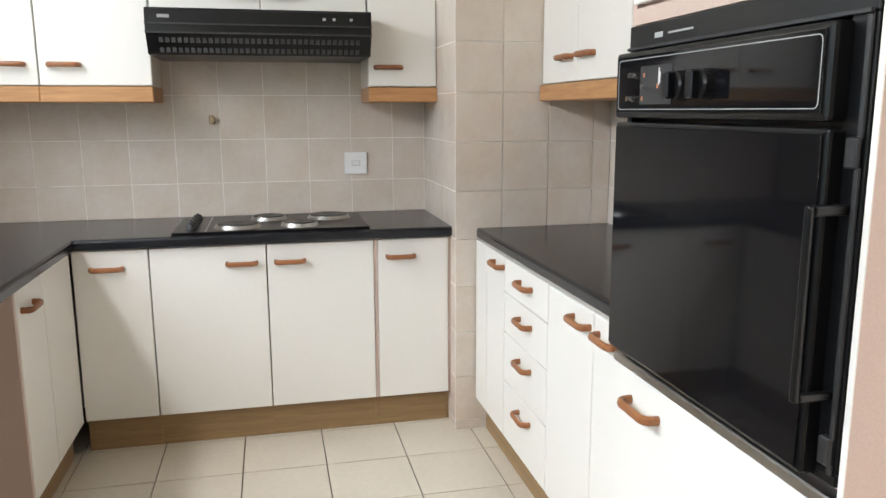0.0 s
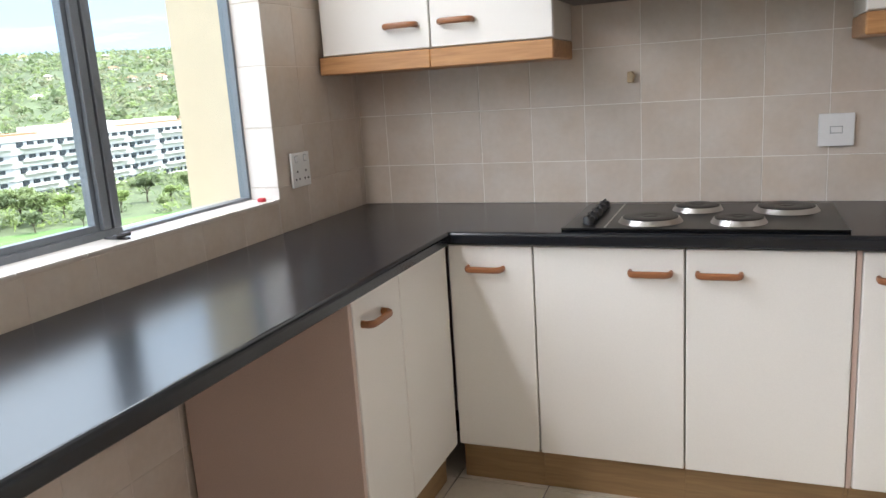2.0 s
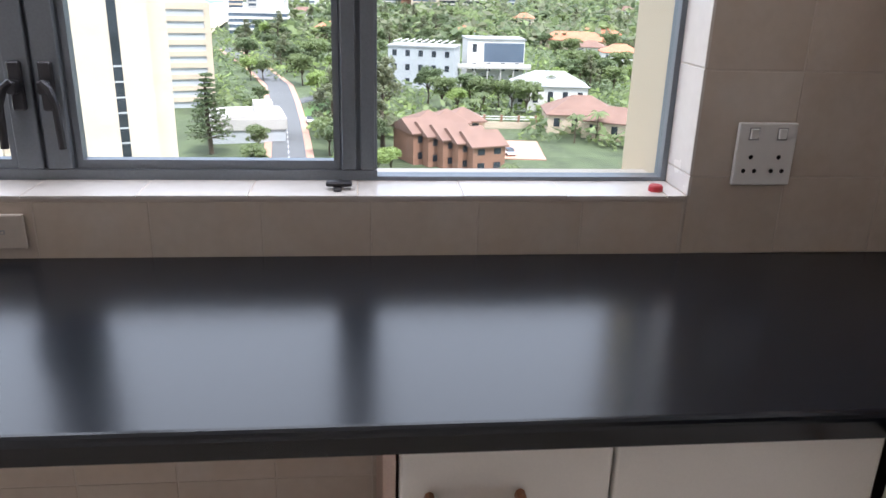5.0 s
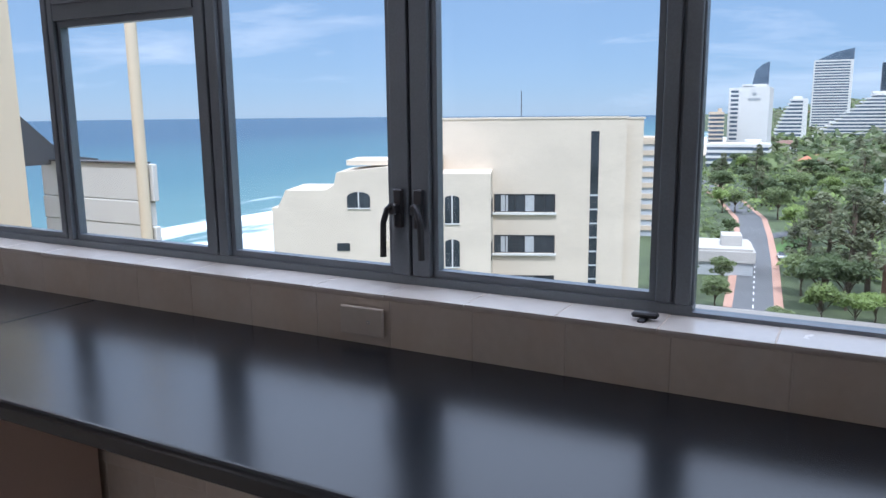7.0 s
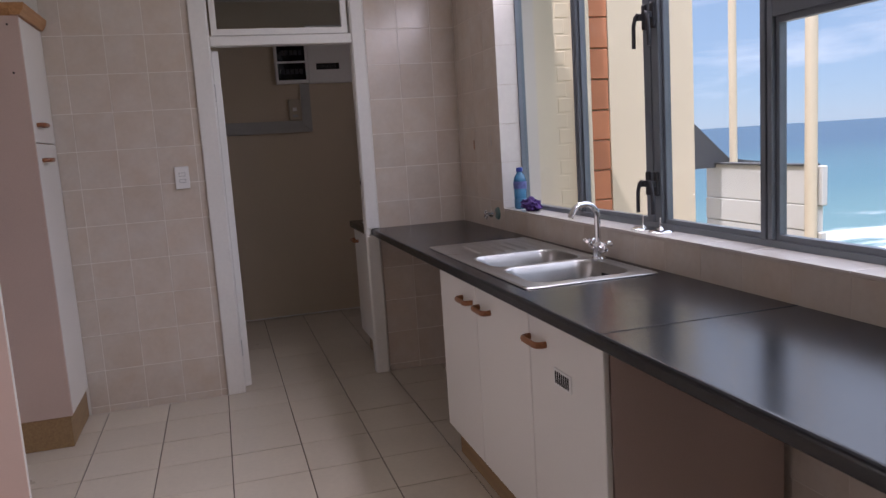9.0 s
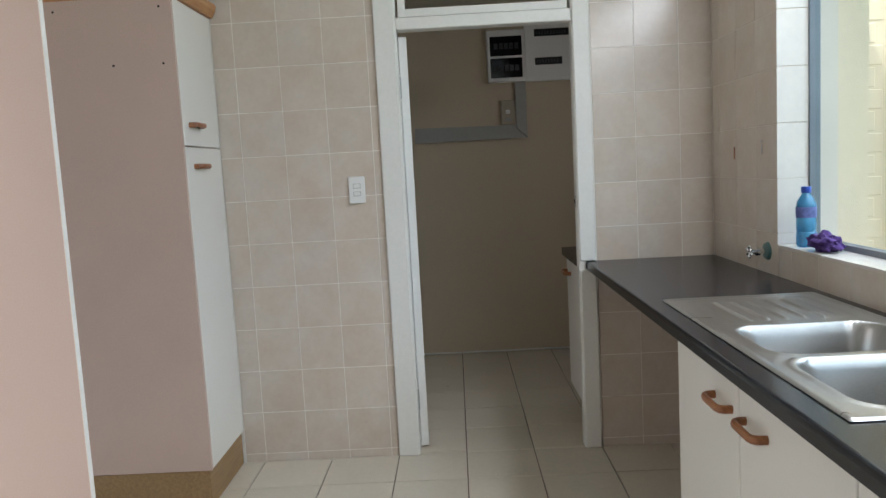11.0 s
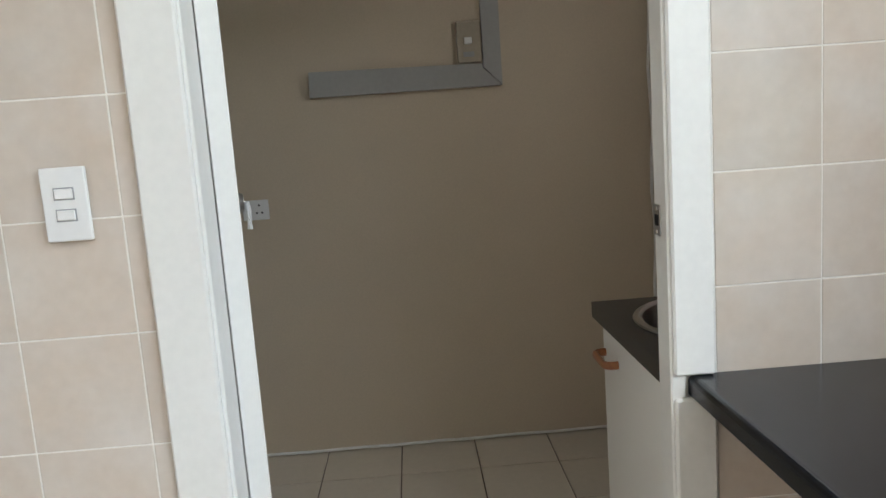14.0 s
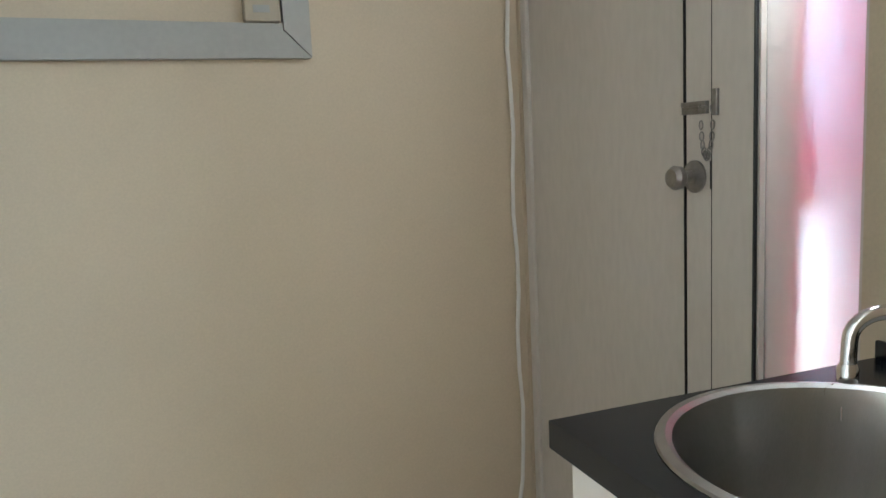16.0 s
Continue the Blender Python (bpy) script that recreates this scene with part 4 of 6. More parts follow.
ch = part("chain_lock", boxes((-0.012, 0.0, -6.875, -6.79, 1.335, 1.342), (-0.006, 0.006, -6.87, -6.79, 1.342, 1.352), (-0.006, 0.004, -6.87, -6.79, 1.325, 1.335), (-0.006, 0.01, -6.765, -6.75, 1.32, 1.375), bevel=0.001), DARK_STEEL, bdoor, "steel door chain fitting")
for k in range(13):
    a = math.pi * k / 12
    y, z = -6.80 + 0.0185 * (1 - math.cos(a)), 1.335 - 0.10 * math.sin(a) ** 0.8
    bm = bmesh.new()
    ring = [(0.0055 * math.cos(b), 0.0, 0.0095 * math.sin(b)) for b in [2 * math.pi * i / 10 for i in range(11)]]
    sweep(bm, ring, 0.0016, steps=6, up=(0, 1, 0))
    part("chain_link", bm, DARK_STEEL, ch).matrix_local = pose(0.008, y, z, rz=90 * (k % 2))

FROST, nt, p = shader("frosted_glass")
p.inputs["Base Color"].default_value = (0.95, 0.97, 1.0, 1)
p.inputs["Transmission Weight"].default_value = 1.0
p.inputs["Roughness"].default_value = 0.4
nz = nt.nodes.new("ShaderNodeTexNoise")
nz.inputs["Scale"].default_value = 70
bp = nt.nodes.new("ShaderNodeBump")
bp.inputs["Strength"].default_value = 0.35
nt.links.new(nz.outputs["Fac"], bp.inputs["Height"])
nt.links.new(bp.outputs[0], p.inputs["Normal"])
win2 = tagged(new("window_2"), "narrow frosted glass side light by the back door", "window", kind="structure")
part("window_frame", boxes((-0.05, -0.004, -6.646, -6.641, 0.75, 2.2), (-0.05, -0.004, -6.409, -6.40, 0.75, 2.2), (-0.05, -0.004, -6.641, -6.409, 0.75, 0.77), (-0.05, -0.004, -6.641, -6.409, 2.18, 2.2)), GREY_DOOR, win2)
pane = part("pane", boxes((-0.024, -0.018, -6.641, -6.409, 0.77, 2.18)), FROST, win2, "frosted glass pane")
pane.visible_shadow = False
# Made-up block outside, placed by view rays to tint the frosted pane rose.
ROSE = finish("rose_backdrop_colour", (0.34, 0.022, 0.075), 0.7, vary=0.25, scale=2)
tagged(part("rose_backdrop", boxes((-0.36, -0.235, -6.76, -6.2, -0.2, 1.08), (-0.36, -0.235, -6.80, -6.2, 1.08, 1.30), (-0.36, -0.235, -6.77, -6.2, 1.30, 2.5), bevel=0.01), ROSE), "made-up rose-coloured block behind the frosted side light", "pillar")

bm = bmesh.new()
CX, CY, CR = 0.335, -6.10, 0.232
X0, X1, Y0, Y1 = 0.003, 0.625, -6.363, -5.815
n = 48
inner, outer = [], []
for k in range(n):
    a = 2 * math.pi * k / n
    c, s = math.cos(a), math.sin(a)
    q = min((X1 - CX) / c if c > 1e-6 else 9, (X0 - CX) / c if c < -1e-6 else 9, (Y1 - CY) / s if s > 1e-6 else 9, (Y0 - CY) / s if s < -1e-6 else 9)
    inner.append((CX + CR * c, CY + CR * s))
    outer.append((CX + q * c, CY + q * s))
for cx, cy in ((X0, Y0), (X1, Y0), (X1, Y1), (X0, Y1)):
    k = min(range(n), key=lambda i: (outer[i][0] - cx) ** 2 + (outer[i][1] - cy) ** 2)
    outer[k] = (cx, cy)
ti, to, bi, bo = ([bm.verts.new((x, y, z)) for x, y in ring] for ring, z in ((inner, 0.9), (outer, 0.9), (inner, 0.86), (outer, 0.86)))
for k in range(n):
    j = (k + 1) % n
    bm.faces.new((ti[k], to[k], to[j], ti[j]))
    bm.faces.new((bi[j], bo[j], bo[k], bi[k]))
    bm.faces.new((to[k], bo[k], bo[j], to[j]))
    bm.faces.new((ti[j], bi[j], bi[k], ti[k]))
wt2 = tagged(new("worktop"), "small charcoal worktop with a round basin", "worktop")
part("board", bm, WORKTOP, wt2)
part("upstand", boxes((0.002, 0.012, -6.363, -5.82, 0.9, 0.93), bevel=0.002), WORKTOP, wt2)
basin2 = tagged(new("round_basin"), "round stainless steel basin set in the worktop", "sink")
part("bowl", lathe([(CR + 0.016, 0.901), (CR + 0.014, 0.905), (CR + 0.002, 0.907), (CR - 0.006, 0.902), (CR - 0.011, 0.885), (CR - 0.018, 0.76), (CR - 0.03, 0.715), (CR - 0.06, 0.69), (0.05, 0.682), (0.0, 0.68)], 56, (CX, CY, 0)), STEEL, basin2, smooth=True)
part("drain", lathe([(0, 0.686), (0.02, 0.685), (0.036, 0.689), (0.04, 0.683)], 20, (CX, CY, 0)), CHROME, basin2, smooth=True)
tap2 = thing("tap", pose(0.055, -6.05, 0.9), "chrome pillar tap with an arched spout over the basin", "tap")
part("body", lathe([(0.024, 0), (0.024, 0.006), (0.014, 0.012), (0.013, 0.06), (0.018, 0.065), (0.018, 0.085), (0, 0.09)], 18), CHROME, tap2, smooth=True)
arc = [(0, 0, 0.06), (0, 0, 0.11)] + [(0.03 - 0.03 * math.cos(a), -0.016 + 0.016 * math.cos(a), 0.115 + 0.034 * math.sin(a)) for a in [math.pi * k / 10 for k in range(1, 6)]]
arc += [(0.195 + 0.038 * math.sin(a), -0.1 - 0.02 * math.sin(a), 0.112 + 0.037 * math.cos(a)) for a in [math.pi * k / 12 for k in range(7)]] + [(0.234, -0.121, 0.07)]
part("spout", sweep(bmesh.new(), arc, 0.010, steps=12, up=(1, 1, 0.2)), CHROME, tap2, smooth=True)
part("nozzle", lathe([(0, 0.0), (0.013, 0.0), (0.0135, 0.018), (0.011, 0.024), (0, 0.024)], 16, (0.234, -0.121, 0.058)), CHROME, tap2, smooth=True)
unit("base_cabinet", pose(0.603, -6.345, 0, rz=90), 0.525, 0.55, BZ0, BZ1, [("door", 0, 0.525, BZ0, BZ1, 0.085, 0.775)], "white base cabinet under the round basin", "cabinet", "base cabinets", plinth=BZ0, body_top=0.66)

GREY_TRUNK = finish("grey_trunking", (0.38, 0.37, 0.35), 0.5, vary=0.05)
tr = tagged(new("cable_trunking"), "pale grey cable trunking on the cream wall", "trunking")
part("run", extrude_profile(bmesh.new(), [(1.462, 1.547), (0.663, 1.547), (0.738, 1.622), (0.738, 1.64), (1.458, 1.65)], SC, SC + 0.035, lambda u, v, s: (u, s, v)), GREY_TRUNK, tr)
part("riser", extrude_profile(bmesh.new(), [(0.661, 1.549), (0.735, 1.624), (0.735, 1.942), (0.661, 1.942)], SC, SC + 0.034, lambda u, v, s: (u, s, v)), GREY_TRUNK, tr)
iso = thing("isolator", pose(0.79, SC, 1.73, rz=180), "old beige isolator with a hanging switch", "switch")
part("plate", boxes((-0.05, 0.05, -0.03, 0.0, -0.085, 0.085), bevel=0.004), finish("aged_plastic", (0.42, 0.36, 0.27), 0.5), iso)
part("rocker", boxes((-0.02, 0.012, -0.042, -0.03, -0.01, 0.018), bevel=0.003), WHITE_PLASTIC, iso)
part("label", boxes((-0.025, 0.02, -0.0315, -0.03, -0.06, -0.04)), GREY_PLASTIC, iso)
db = thing("meter_box", pose(0.80, SC, 2.19, rz=180), "white electricity meter box with two dark windows", "fuse box")
part("case", boxes((-0.123, 0.14, -0.06, 0.0, -0.25, 0.105), bevel=0.006, segs=2), WHITE_PLASTIC, db)
for z in (-0.155, -0.005):
    w = part("window", boxes((-0.102, 0.12, -0.0625, -0.06, z - 0.067, z + 0.067), bevel=0.002), BLACK_GLASS, db, "dark smoked cover")
    for k in range(5):
        part("breaker", boxes((-0.075 + k * 0.036, -0.047 + k * 0.036, -0.064, -0.0625, z - 0.02, z + 0.02)), DARK_METAL, w)
fb = thing("fuse_board", pose(0.52, SC, 2.20, rz=180), "white fuse board with two rows of black breakers", "fuse box")
part("case", boxes((-0.137, 0.25, -0.05, 0.0, -0.265, 0.2), bevel=0.005, segs=2), WHITE_PLASTIC, fb)
for z, x0, x1 in ((0.065, -0.07, 0.21), (-0.13, -0.07, 0.12)):
    r = part("breaker_strip", boxes((x0, x1, -0.052, -0.05, z - 0.025, z + 0.025), bevel=0.001), DARK_HOLE, fb)
    for k in range(int((x1 - x0) / 0.02) - 1):
        part("breaker", boxes((x0 + 0.012 + k * 0.02, x0 + 0.024 + k * 0.02, -0.058, -0.052, z - 0.012, z + 0.012)), DARK_METAL, r)
plate("wall_socket", pose(1.735, SC + 0.0005, 1.10, rz=180), 0.11, 0.085, "white wall socket on the cream wall", [(-0.03, 0.02, 0.014, 0.02)], [(0.015, 0.02), (0.004, -0.012), (0.026, -0.012)])
bm = bmesh.new()
sweep(bm, [(0.035 + 0.006 * math.sin(k * 1.7) + (0.03 if k == 0 else 0), SC + 0.012, 0.012 + k * 0.13) for k in range(20)], 0.007, steps=8, up=(0, 1, 0))
sweep(bm, [(0.06 + k * 0.12, SC + 0.012 + 0.004 * math.sin(k * 2.1), 0.011) for k in range(20)], 0.007, steps=8)
tagged(part("cable", bm, WHITE_PAINT, smooth=True), "white cable clipped down the corner and along the floor", "cable")

# ---- the outside ----
EYE = Vector((1.32, -0.96, 1.37))
GZ = -32.0


def ground_z(x, y):
    """Coast level, rising to a ridge inland."""
    d = math.hypot(x, y)
    yaw = math.degrees(math.atan2(-x, y))
    rise = smooth_step(380, 2300, d) * smooth_step(101, 88, yaw) * smooth_step(-120, -40, yaw)
    ridge = 44 + 46 * smooth_step(80, 70, yaw) + 78 * smooth_step(70, 57, yaw)
    return GZ + ridge * rise + 0.6 * rise * math.sin(x * 0.01) * math.cos(y * 0.013)


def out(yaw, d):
    """The place at a bearing (from +y, turning to -x) and distance from the window; bearings over 70 are turned to fit
    the camera's view.
    """
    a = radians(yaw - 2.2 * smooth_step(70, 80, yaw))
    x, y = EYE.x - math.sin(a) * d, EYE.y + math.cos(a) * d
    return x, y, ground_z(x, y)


def shore(x):
    return -96 - 0.035 * max(0.0, -x) - 45 * smooth_step(-900, -2400, x) + 6 * math.sin(x * 0.013)


GRASS = finish("grass", (0.07, 0.14, 0.028), 0.9, vary=0.35, scale=0.03, fine=0.6)
LAND = finish("scrubby_ground", (0.065, 0.085, 0.035), 0.95, vary=0.45, scale=0.012, fine=0.2)
SAND = finish("beach_sand", (0.50, 0.42, 0.30), 0.9, vary=0.1, scale=0.05, fine=2)
ASPHALT = finish("asphalt", (0.11, 0.11, 0.11), 0.85, vary=0.15, scale=0.1, fine=3)
PAVING = finish("red_paving", (0.42, 0.24, 0.17), 0.85, vary=0.15, scale=0.4, fine=6)
CONCRETE = finish("pale_concrete", (0.45, 0.42, 0.38), 0.85, vary=0.12, scale=0.3, fine=4)
PLASTER = finish("off_white_plaster", (0.60, 0.51, 0.40), 0.85, vary=0.09, scale=0.25, fine=2.5, stretch=(1, 1, 2.5))
WHITE_WALL = finish("white_plaster", (0.62, 0.60, 0.56), 0.85, vary=0.07, scale=0.3, fine=3)
CREAM_OUT = finish("cream_outside_wall", (0.66, 0.55, 0.40), 0.85, vary=0.05, scale=1.2, fine=30, bump=0.15)
GREY_WALL = finish("grey_plaster", (0.42, 0.43, 0.43), 0.85, vary=0.08, scale=0.2, fine=2)
TAN_WALL = finish("tan_plaster", (0.52, 0.42, 0.31), 0.85, vary=0.08, scale=0.2, fine=2)
BROWN_BRICK = finish("brown_brick", (0.27, 0.14, 0.09), 0.85, vary=0.15, scale=0.5, fine=6)
BRICK = finish("orange_brick", (0.50, 0.19, 0.09), 0.85, vary=0.2, scale=3, fine=60, rnd=0.6, bump=0.3)
ROOF_RED = finish("red_roof_tile", (0.45, 0.17, 0.09), 0.8, vary=0.2, scale=0.4, fine=5)
ROOF_BROWN = finish("brown_roof_tile", (0.20, 0.115, 0.085), 0.85, vary=0.2, scale=0.4, fine=5)
ROOF_GREY = finish("grey_roof", (0.33, 0.33, 0.32), 0.8, vary=0.12, scale=0.3, fine=3)
DARK_PANE = finish("dark_window", (0.035, 0.042, 0.05), 0.15, vary=0.4, scale=0.6)
BLUE_PANE = finish("blue_grey_glazing", (0.10, 0.13, 0.17), 0.15, vary=0.25, scale=0.1)
STEEL_OUT = finish("painted_steel", (0.35, 0.36, 0.36), 0.6, vary=0.1)
BARK = finish("bark", (0.10, 0.075, 0.05), 0.95, vary=0.3, scale=2)


def leaves(name, colour):
    m, nt, p = shader(name)
    n, L = nt.nodes, nt.links
    g = n.new("ShaderNodeNewGeometry")
    oi = n.new("ShaderNodeObjectInfo")
    ad = n.new("ShaderNodeMath")
    ad.operation = "MULTIPLY_ADD"
    ad.inputs[1].default_value = 0.6
    L.new(oi.outputs["Random"], ad.inputs[0])
    L.new(g.outputs["Random Per Island"], ad.inputs[2])
    r = n.new("ShaderNodeMapRange")
    r.inputs["From Max"].default_value = 1.6
    r.inputs["To Min"].default_value, r.inputs["To Max"].default_value = 0.55, 1.5
    L.new(ad.outputs[0], r.inputs["Value"])
    s = n.new("ShaderNodeVectorMath")
    s.operation = "SCALE"
    s.inputs[0].default_value = colour
    L.new(r.outputs[0], s.inputs["Scale"])
    L.new(s.outputs[0], p.inputs["Base Color"])
    p.inputs["Roughness"].default_value = 0.65
    tl = n.new("ShaderNodeBsdfTranslucent")
    L.new(s.outputs[0], tl.inputs[0])
    mx = n.new("ShaderNodeMixShader")
    mx.inputs[0].default_value = 0.5
    L.new(p.outputs[0], mx.inputs[1])
    L.new(tl.outputs[0], mx.inputs[2])
    L.new(mx.outputs[0], n["Material Output"].inputs["Surface"])
    return m


LEAF = leaves("green_leaves", (0.19, 0.235, 0.10))
LEAF_BRIGHT = leaves("bright_leaves", (0.24, 0.31, 0.10))
LEAF_DARK = leaves("dark_leaves", (0.14, 0.18, 0.085))
LEAF_OLIVE = leaves("olive_leaves", (0.225, 0.24, 0.14))
LEAF_RED = leaves("red_blossom", (0.40, 0.06, 0.05))

# ground: one sheet out to the horizon
bm = bmesh.new()
rad = [0, 20, 50, 90, 140, 200, 270, 350, 450, 580, 750, 950, 1200, 1500, 1900, 2400, 3000, 3700, 4500]
rings = []
for r in rad:
    n = 1 if r == 0 else 96
    rings.append([bm.verts.new((r * math.cos(2 * math.pi * k / n), r * math.sin(2 * math.pi * k / n), ground_z(r * math.cos(2 * math.pi * k / n) + 1e-6, r * math.sin(2 * math.pi * k / n)))) for k in range(n)])
for a, b in zip(rings, rings[1:]):
    for k in range(96):
        j = (k + 1) % 96
        q = list(dict.fromkeys([a[k % len(a)], b[k], b[j], a[j % len(a)]]))
        bm.faces.new(q)
ground = structure("ground", bm, LAND, "green scrubby ground running inland to a ridge", "ground", True)

SEA, nt, p = shader("sea_water")
n, L = nt.nodes, nt.links
geo = n.new("ShaderNodeNewGeometry")
sep = n.new("ShaderNodeSeparateXYZ")
L.new(geo.outputs["Position"], sep.inputs[0])
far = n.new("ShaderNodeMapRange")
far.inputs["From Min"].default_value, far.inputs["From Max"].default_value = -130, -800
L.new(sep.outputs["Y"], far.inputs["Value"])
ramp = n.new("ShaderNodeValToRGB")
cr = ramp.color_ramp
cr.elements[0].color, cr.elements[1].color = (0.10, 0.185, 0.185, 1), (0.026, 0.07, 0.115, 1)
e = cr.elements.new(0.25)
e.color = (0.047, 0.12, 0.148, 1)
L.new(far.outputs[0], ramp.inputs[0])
mp = n.new("ShaderNodeMapping")
mp.inputs["Scale"].default_value = (0.012, 0.045, 1)
L.new(geo.outputs["Position"], mp.inputs["Vector"])
nz = n.new("ShaderNodeTexNoise")
nz.inputs["Scale"].default_value, nz.inputs["Detail"].default_value, nz.inputs["Roughness"].default_value = 1.0, 8, 0.65
L.new(mp.outputs[0], nz.inputs["Vector"])
near = n.new("ShaderNodeMapRange")
near.inputs["From Min"].default_value, near.inputs["From Max"].default_value = -260, -130
near.inputs["To Min"].default_value, near.inputs["To Max"].default_value = -0.22, 0.22
L.new(sep.outputs["Y"], near.inputs["Value"])
sm = n.new("ShaderNodeMath")
sm.operation = "ADD"
L.new(nz.outputs["Fac"], sm.inputs[0])
L.new(near.outputs[0], sm.inputs[1])
fo = n.new("ShaderNodeMapRange")
fo.inputs["From Min"].default_value, fo.inputs["From Max"].default_value = 0.54, 0.62
L.new(sm.outputs[0], fo.inputs["Value"])
mix = n.new("ShaderNodeMix")
mix.data_type = "RGBA"
L.new(fo.outputs[0], mix.inputs["Factor"])
L.new(ramp.outputs[0], mix.inputs["A"])
mix.inputs["B"].default_value = (0.56, 0.60, 0.60, 1)
L.new(mix.outputs["Result"], p.inputs["Base Color"])
p.inputs["Roughness"].default_value = 0.55
p.inputs["Specular IOR Level"].default_value = 0.12
wv = n.new("ShaderNodeTexNoise")
wv.inputs["Scale"].default_value, wv.inputs["Detail"].default_value = 0.12, 6
bp = n.new("ShaderNodeBump")
bp.inputs["Strength"].default_value, bp.inputs["Distance"].default_value = 0.6, 1.5
L.new(geo.outputs["Position"], wv.inputs["Vector"])
L.new(wv.outputs["Fac"], bp.inputs["Height"])
L.new(bp.outputs[0], p.inputs["Normal"])
xs = [-4300 + 100 * k for k in range(70)]
bm = bmesh.new()
cols = [[bm.verts.new((x, y, GZ + 1.2)) for y in (shore(x), shore(x) - 120, -700, -1500, -4300)] for x in xs]
for a, b in zip(cols, cols[1:]):
    for k in range(4):
        bm.faces.new((a[k], a[k + 1], b[k + 1], b[k]))
bmesh.ops.recalc_face_normals(bm, faces=bm.faces)
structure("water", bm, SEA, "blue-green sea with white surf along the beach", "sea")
bm = bmesh.new()
cols = [[bm.verts.new((x, shore(x) + dy, GZ + z)) for dy, z in ((-6, 0.9), (-0.5, 1.35), (24, 1.6))] for x in xs]
for a, b in zip(cols, cols[1:]):
    for k in range(2):
        bm.faces.new((a[k], a[k + 1], b[k + 1], b[k]))
bmesh.ops.recalc_face_normals(bm, faces=bm.faces)
structure("beach", bm, SAND, "strip of pale sandy beach", "beach")
BREAKER = finish("white_surf", (0.66, 0.69, 0.69), 0.8, vary=0.1, scale=0.2, fine=2)
for k, (x0, x1, dy) in enumerate(((-190, -95, -62), (-150, -60, -34), (-120, -20, -88), (-230, -170, -40), (-95, 20, -48))):
    bm = bmesh.new()
    pts = [(x0 + (x1 - x0) * i / 40, 0) for i in range(41)]
    rows = []
    for i, (x, _) in enumerate(pts):
        w = (1.2 + 3.5 * math.sin(math.pi * i / 40)) * (1 + 0.6 * noise.noise((x * 0.1, k, 0)))
        y = shore(x) + dy + 5 * noise.noise((x * 0.03, k * 3.1, 0))
        rows.append([bm.verts.new((x, y - w, GZ + 1.22)), bm.verts.new((x, y - w * 0.3, GZ + 1.9)), bm.verts.new((x, y + w * 1.4, GZ + 1.22))])
    for a, b in zip(rows, rows[1:]):
        for j in range(2):
            bm.faces.new((a[j], a[j + 1], b[j + 1], b[j]))
    bmesh.ops.recalc_face_normals(bm, faces=bm.faces)
    structure("wave", bm, BREAKER, "white breaking wave near the beach", "wave", True)


def strip(name, pts, width, mat, lift, label, cat):
    bm = bmesh.new()
    rows = []
    for i, (x, y) in enumerate(pts):
        a, b = Vector(pts[max(i - 1, 0)]), Vector(pts[min(i + 1, len(pts) - 1)])
        d = (b - a).normalized()
        nrm = Vector((-d.y, d.x))
        rows.append([bm.verts.new((x + nrm.x * s, y + nrm.y * s, ground_z(x, y) + z)) for s, z in ((-width / 2, -0.3), (-width / 2, lift), (width / 2, lift), (width / 2, -0.3))])
    for a, b in zip(rows, rows[1:]):
        for j in range(3):
            bm.faces.new((a[j], a[j + 1], b[j + 1], b[j]))
    bmesh.ops.recalc_face_normals(bm, faces=bm.faces)
    return structure(name, bm, mat, label, cat)


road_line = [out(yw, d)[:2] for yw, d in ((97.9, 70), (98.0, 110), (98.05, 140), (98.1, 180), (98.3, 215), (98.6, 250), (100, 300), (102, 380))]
strip("pavement", road_line, 9.6, PAVING, 0.14, "red paved verge beside the road", "pavement")
strip("road", road_line, 6.6, ASPHALT, 0.19, "grey tarred road between trees", "road")
strip("road", [out(yw, d)[:2] for yw, d in ((98.2, 212), (95, 228), (91, 236), (86, 250))], 6, ASPHALT, 0.12, "side street off the main road", "road")
LINE = finish("road_paint", (0.75, 0.74, 0.70), 0.7)
for k in range(14):
    a = Vector(road_line[1]).lerp(Vector(road_line[3]), k / 14)
    b = Vector(road_line[1]).lerp(Vector(road_line[3]), (k + 0.45) / 14)
    strip("road_marking", [tuple(a), tuple(b)], 0.16, LINE, 0.205, "white dashed centre line", "marking")
strip("road", [out(yw, d)[:2] for yw, d in ((64.5, 214), (60, 207), (56, 203), (52, 202))], 5, ASPHALT, 0.12, "narrow street by the lawn", "road")
strip("lawn", [out(yw, d)[:2] for yw, d in ((62.8, 236), (58, 232), (53, 228), (47, 232), (41, 240), (35, 250))], 32, GRASS, 0.08, "bright green lawn", "lawn")
strip("lawn", [out(yw, d)[:2] for yw, d in ((96.2, 190), (95.0, 225))], 7, GRASS, 0.08, "patch of roadside grass", "lawn")


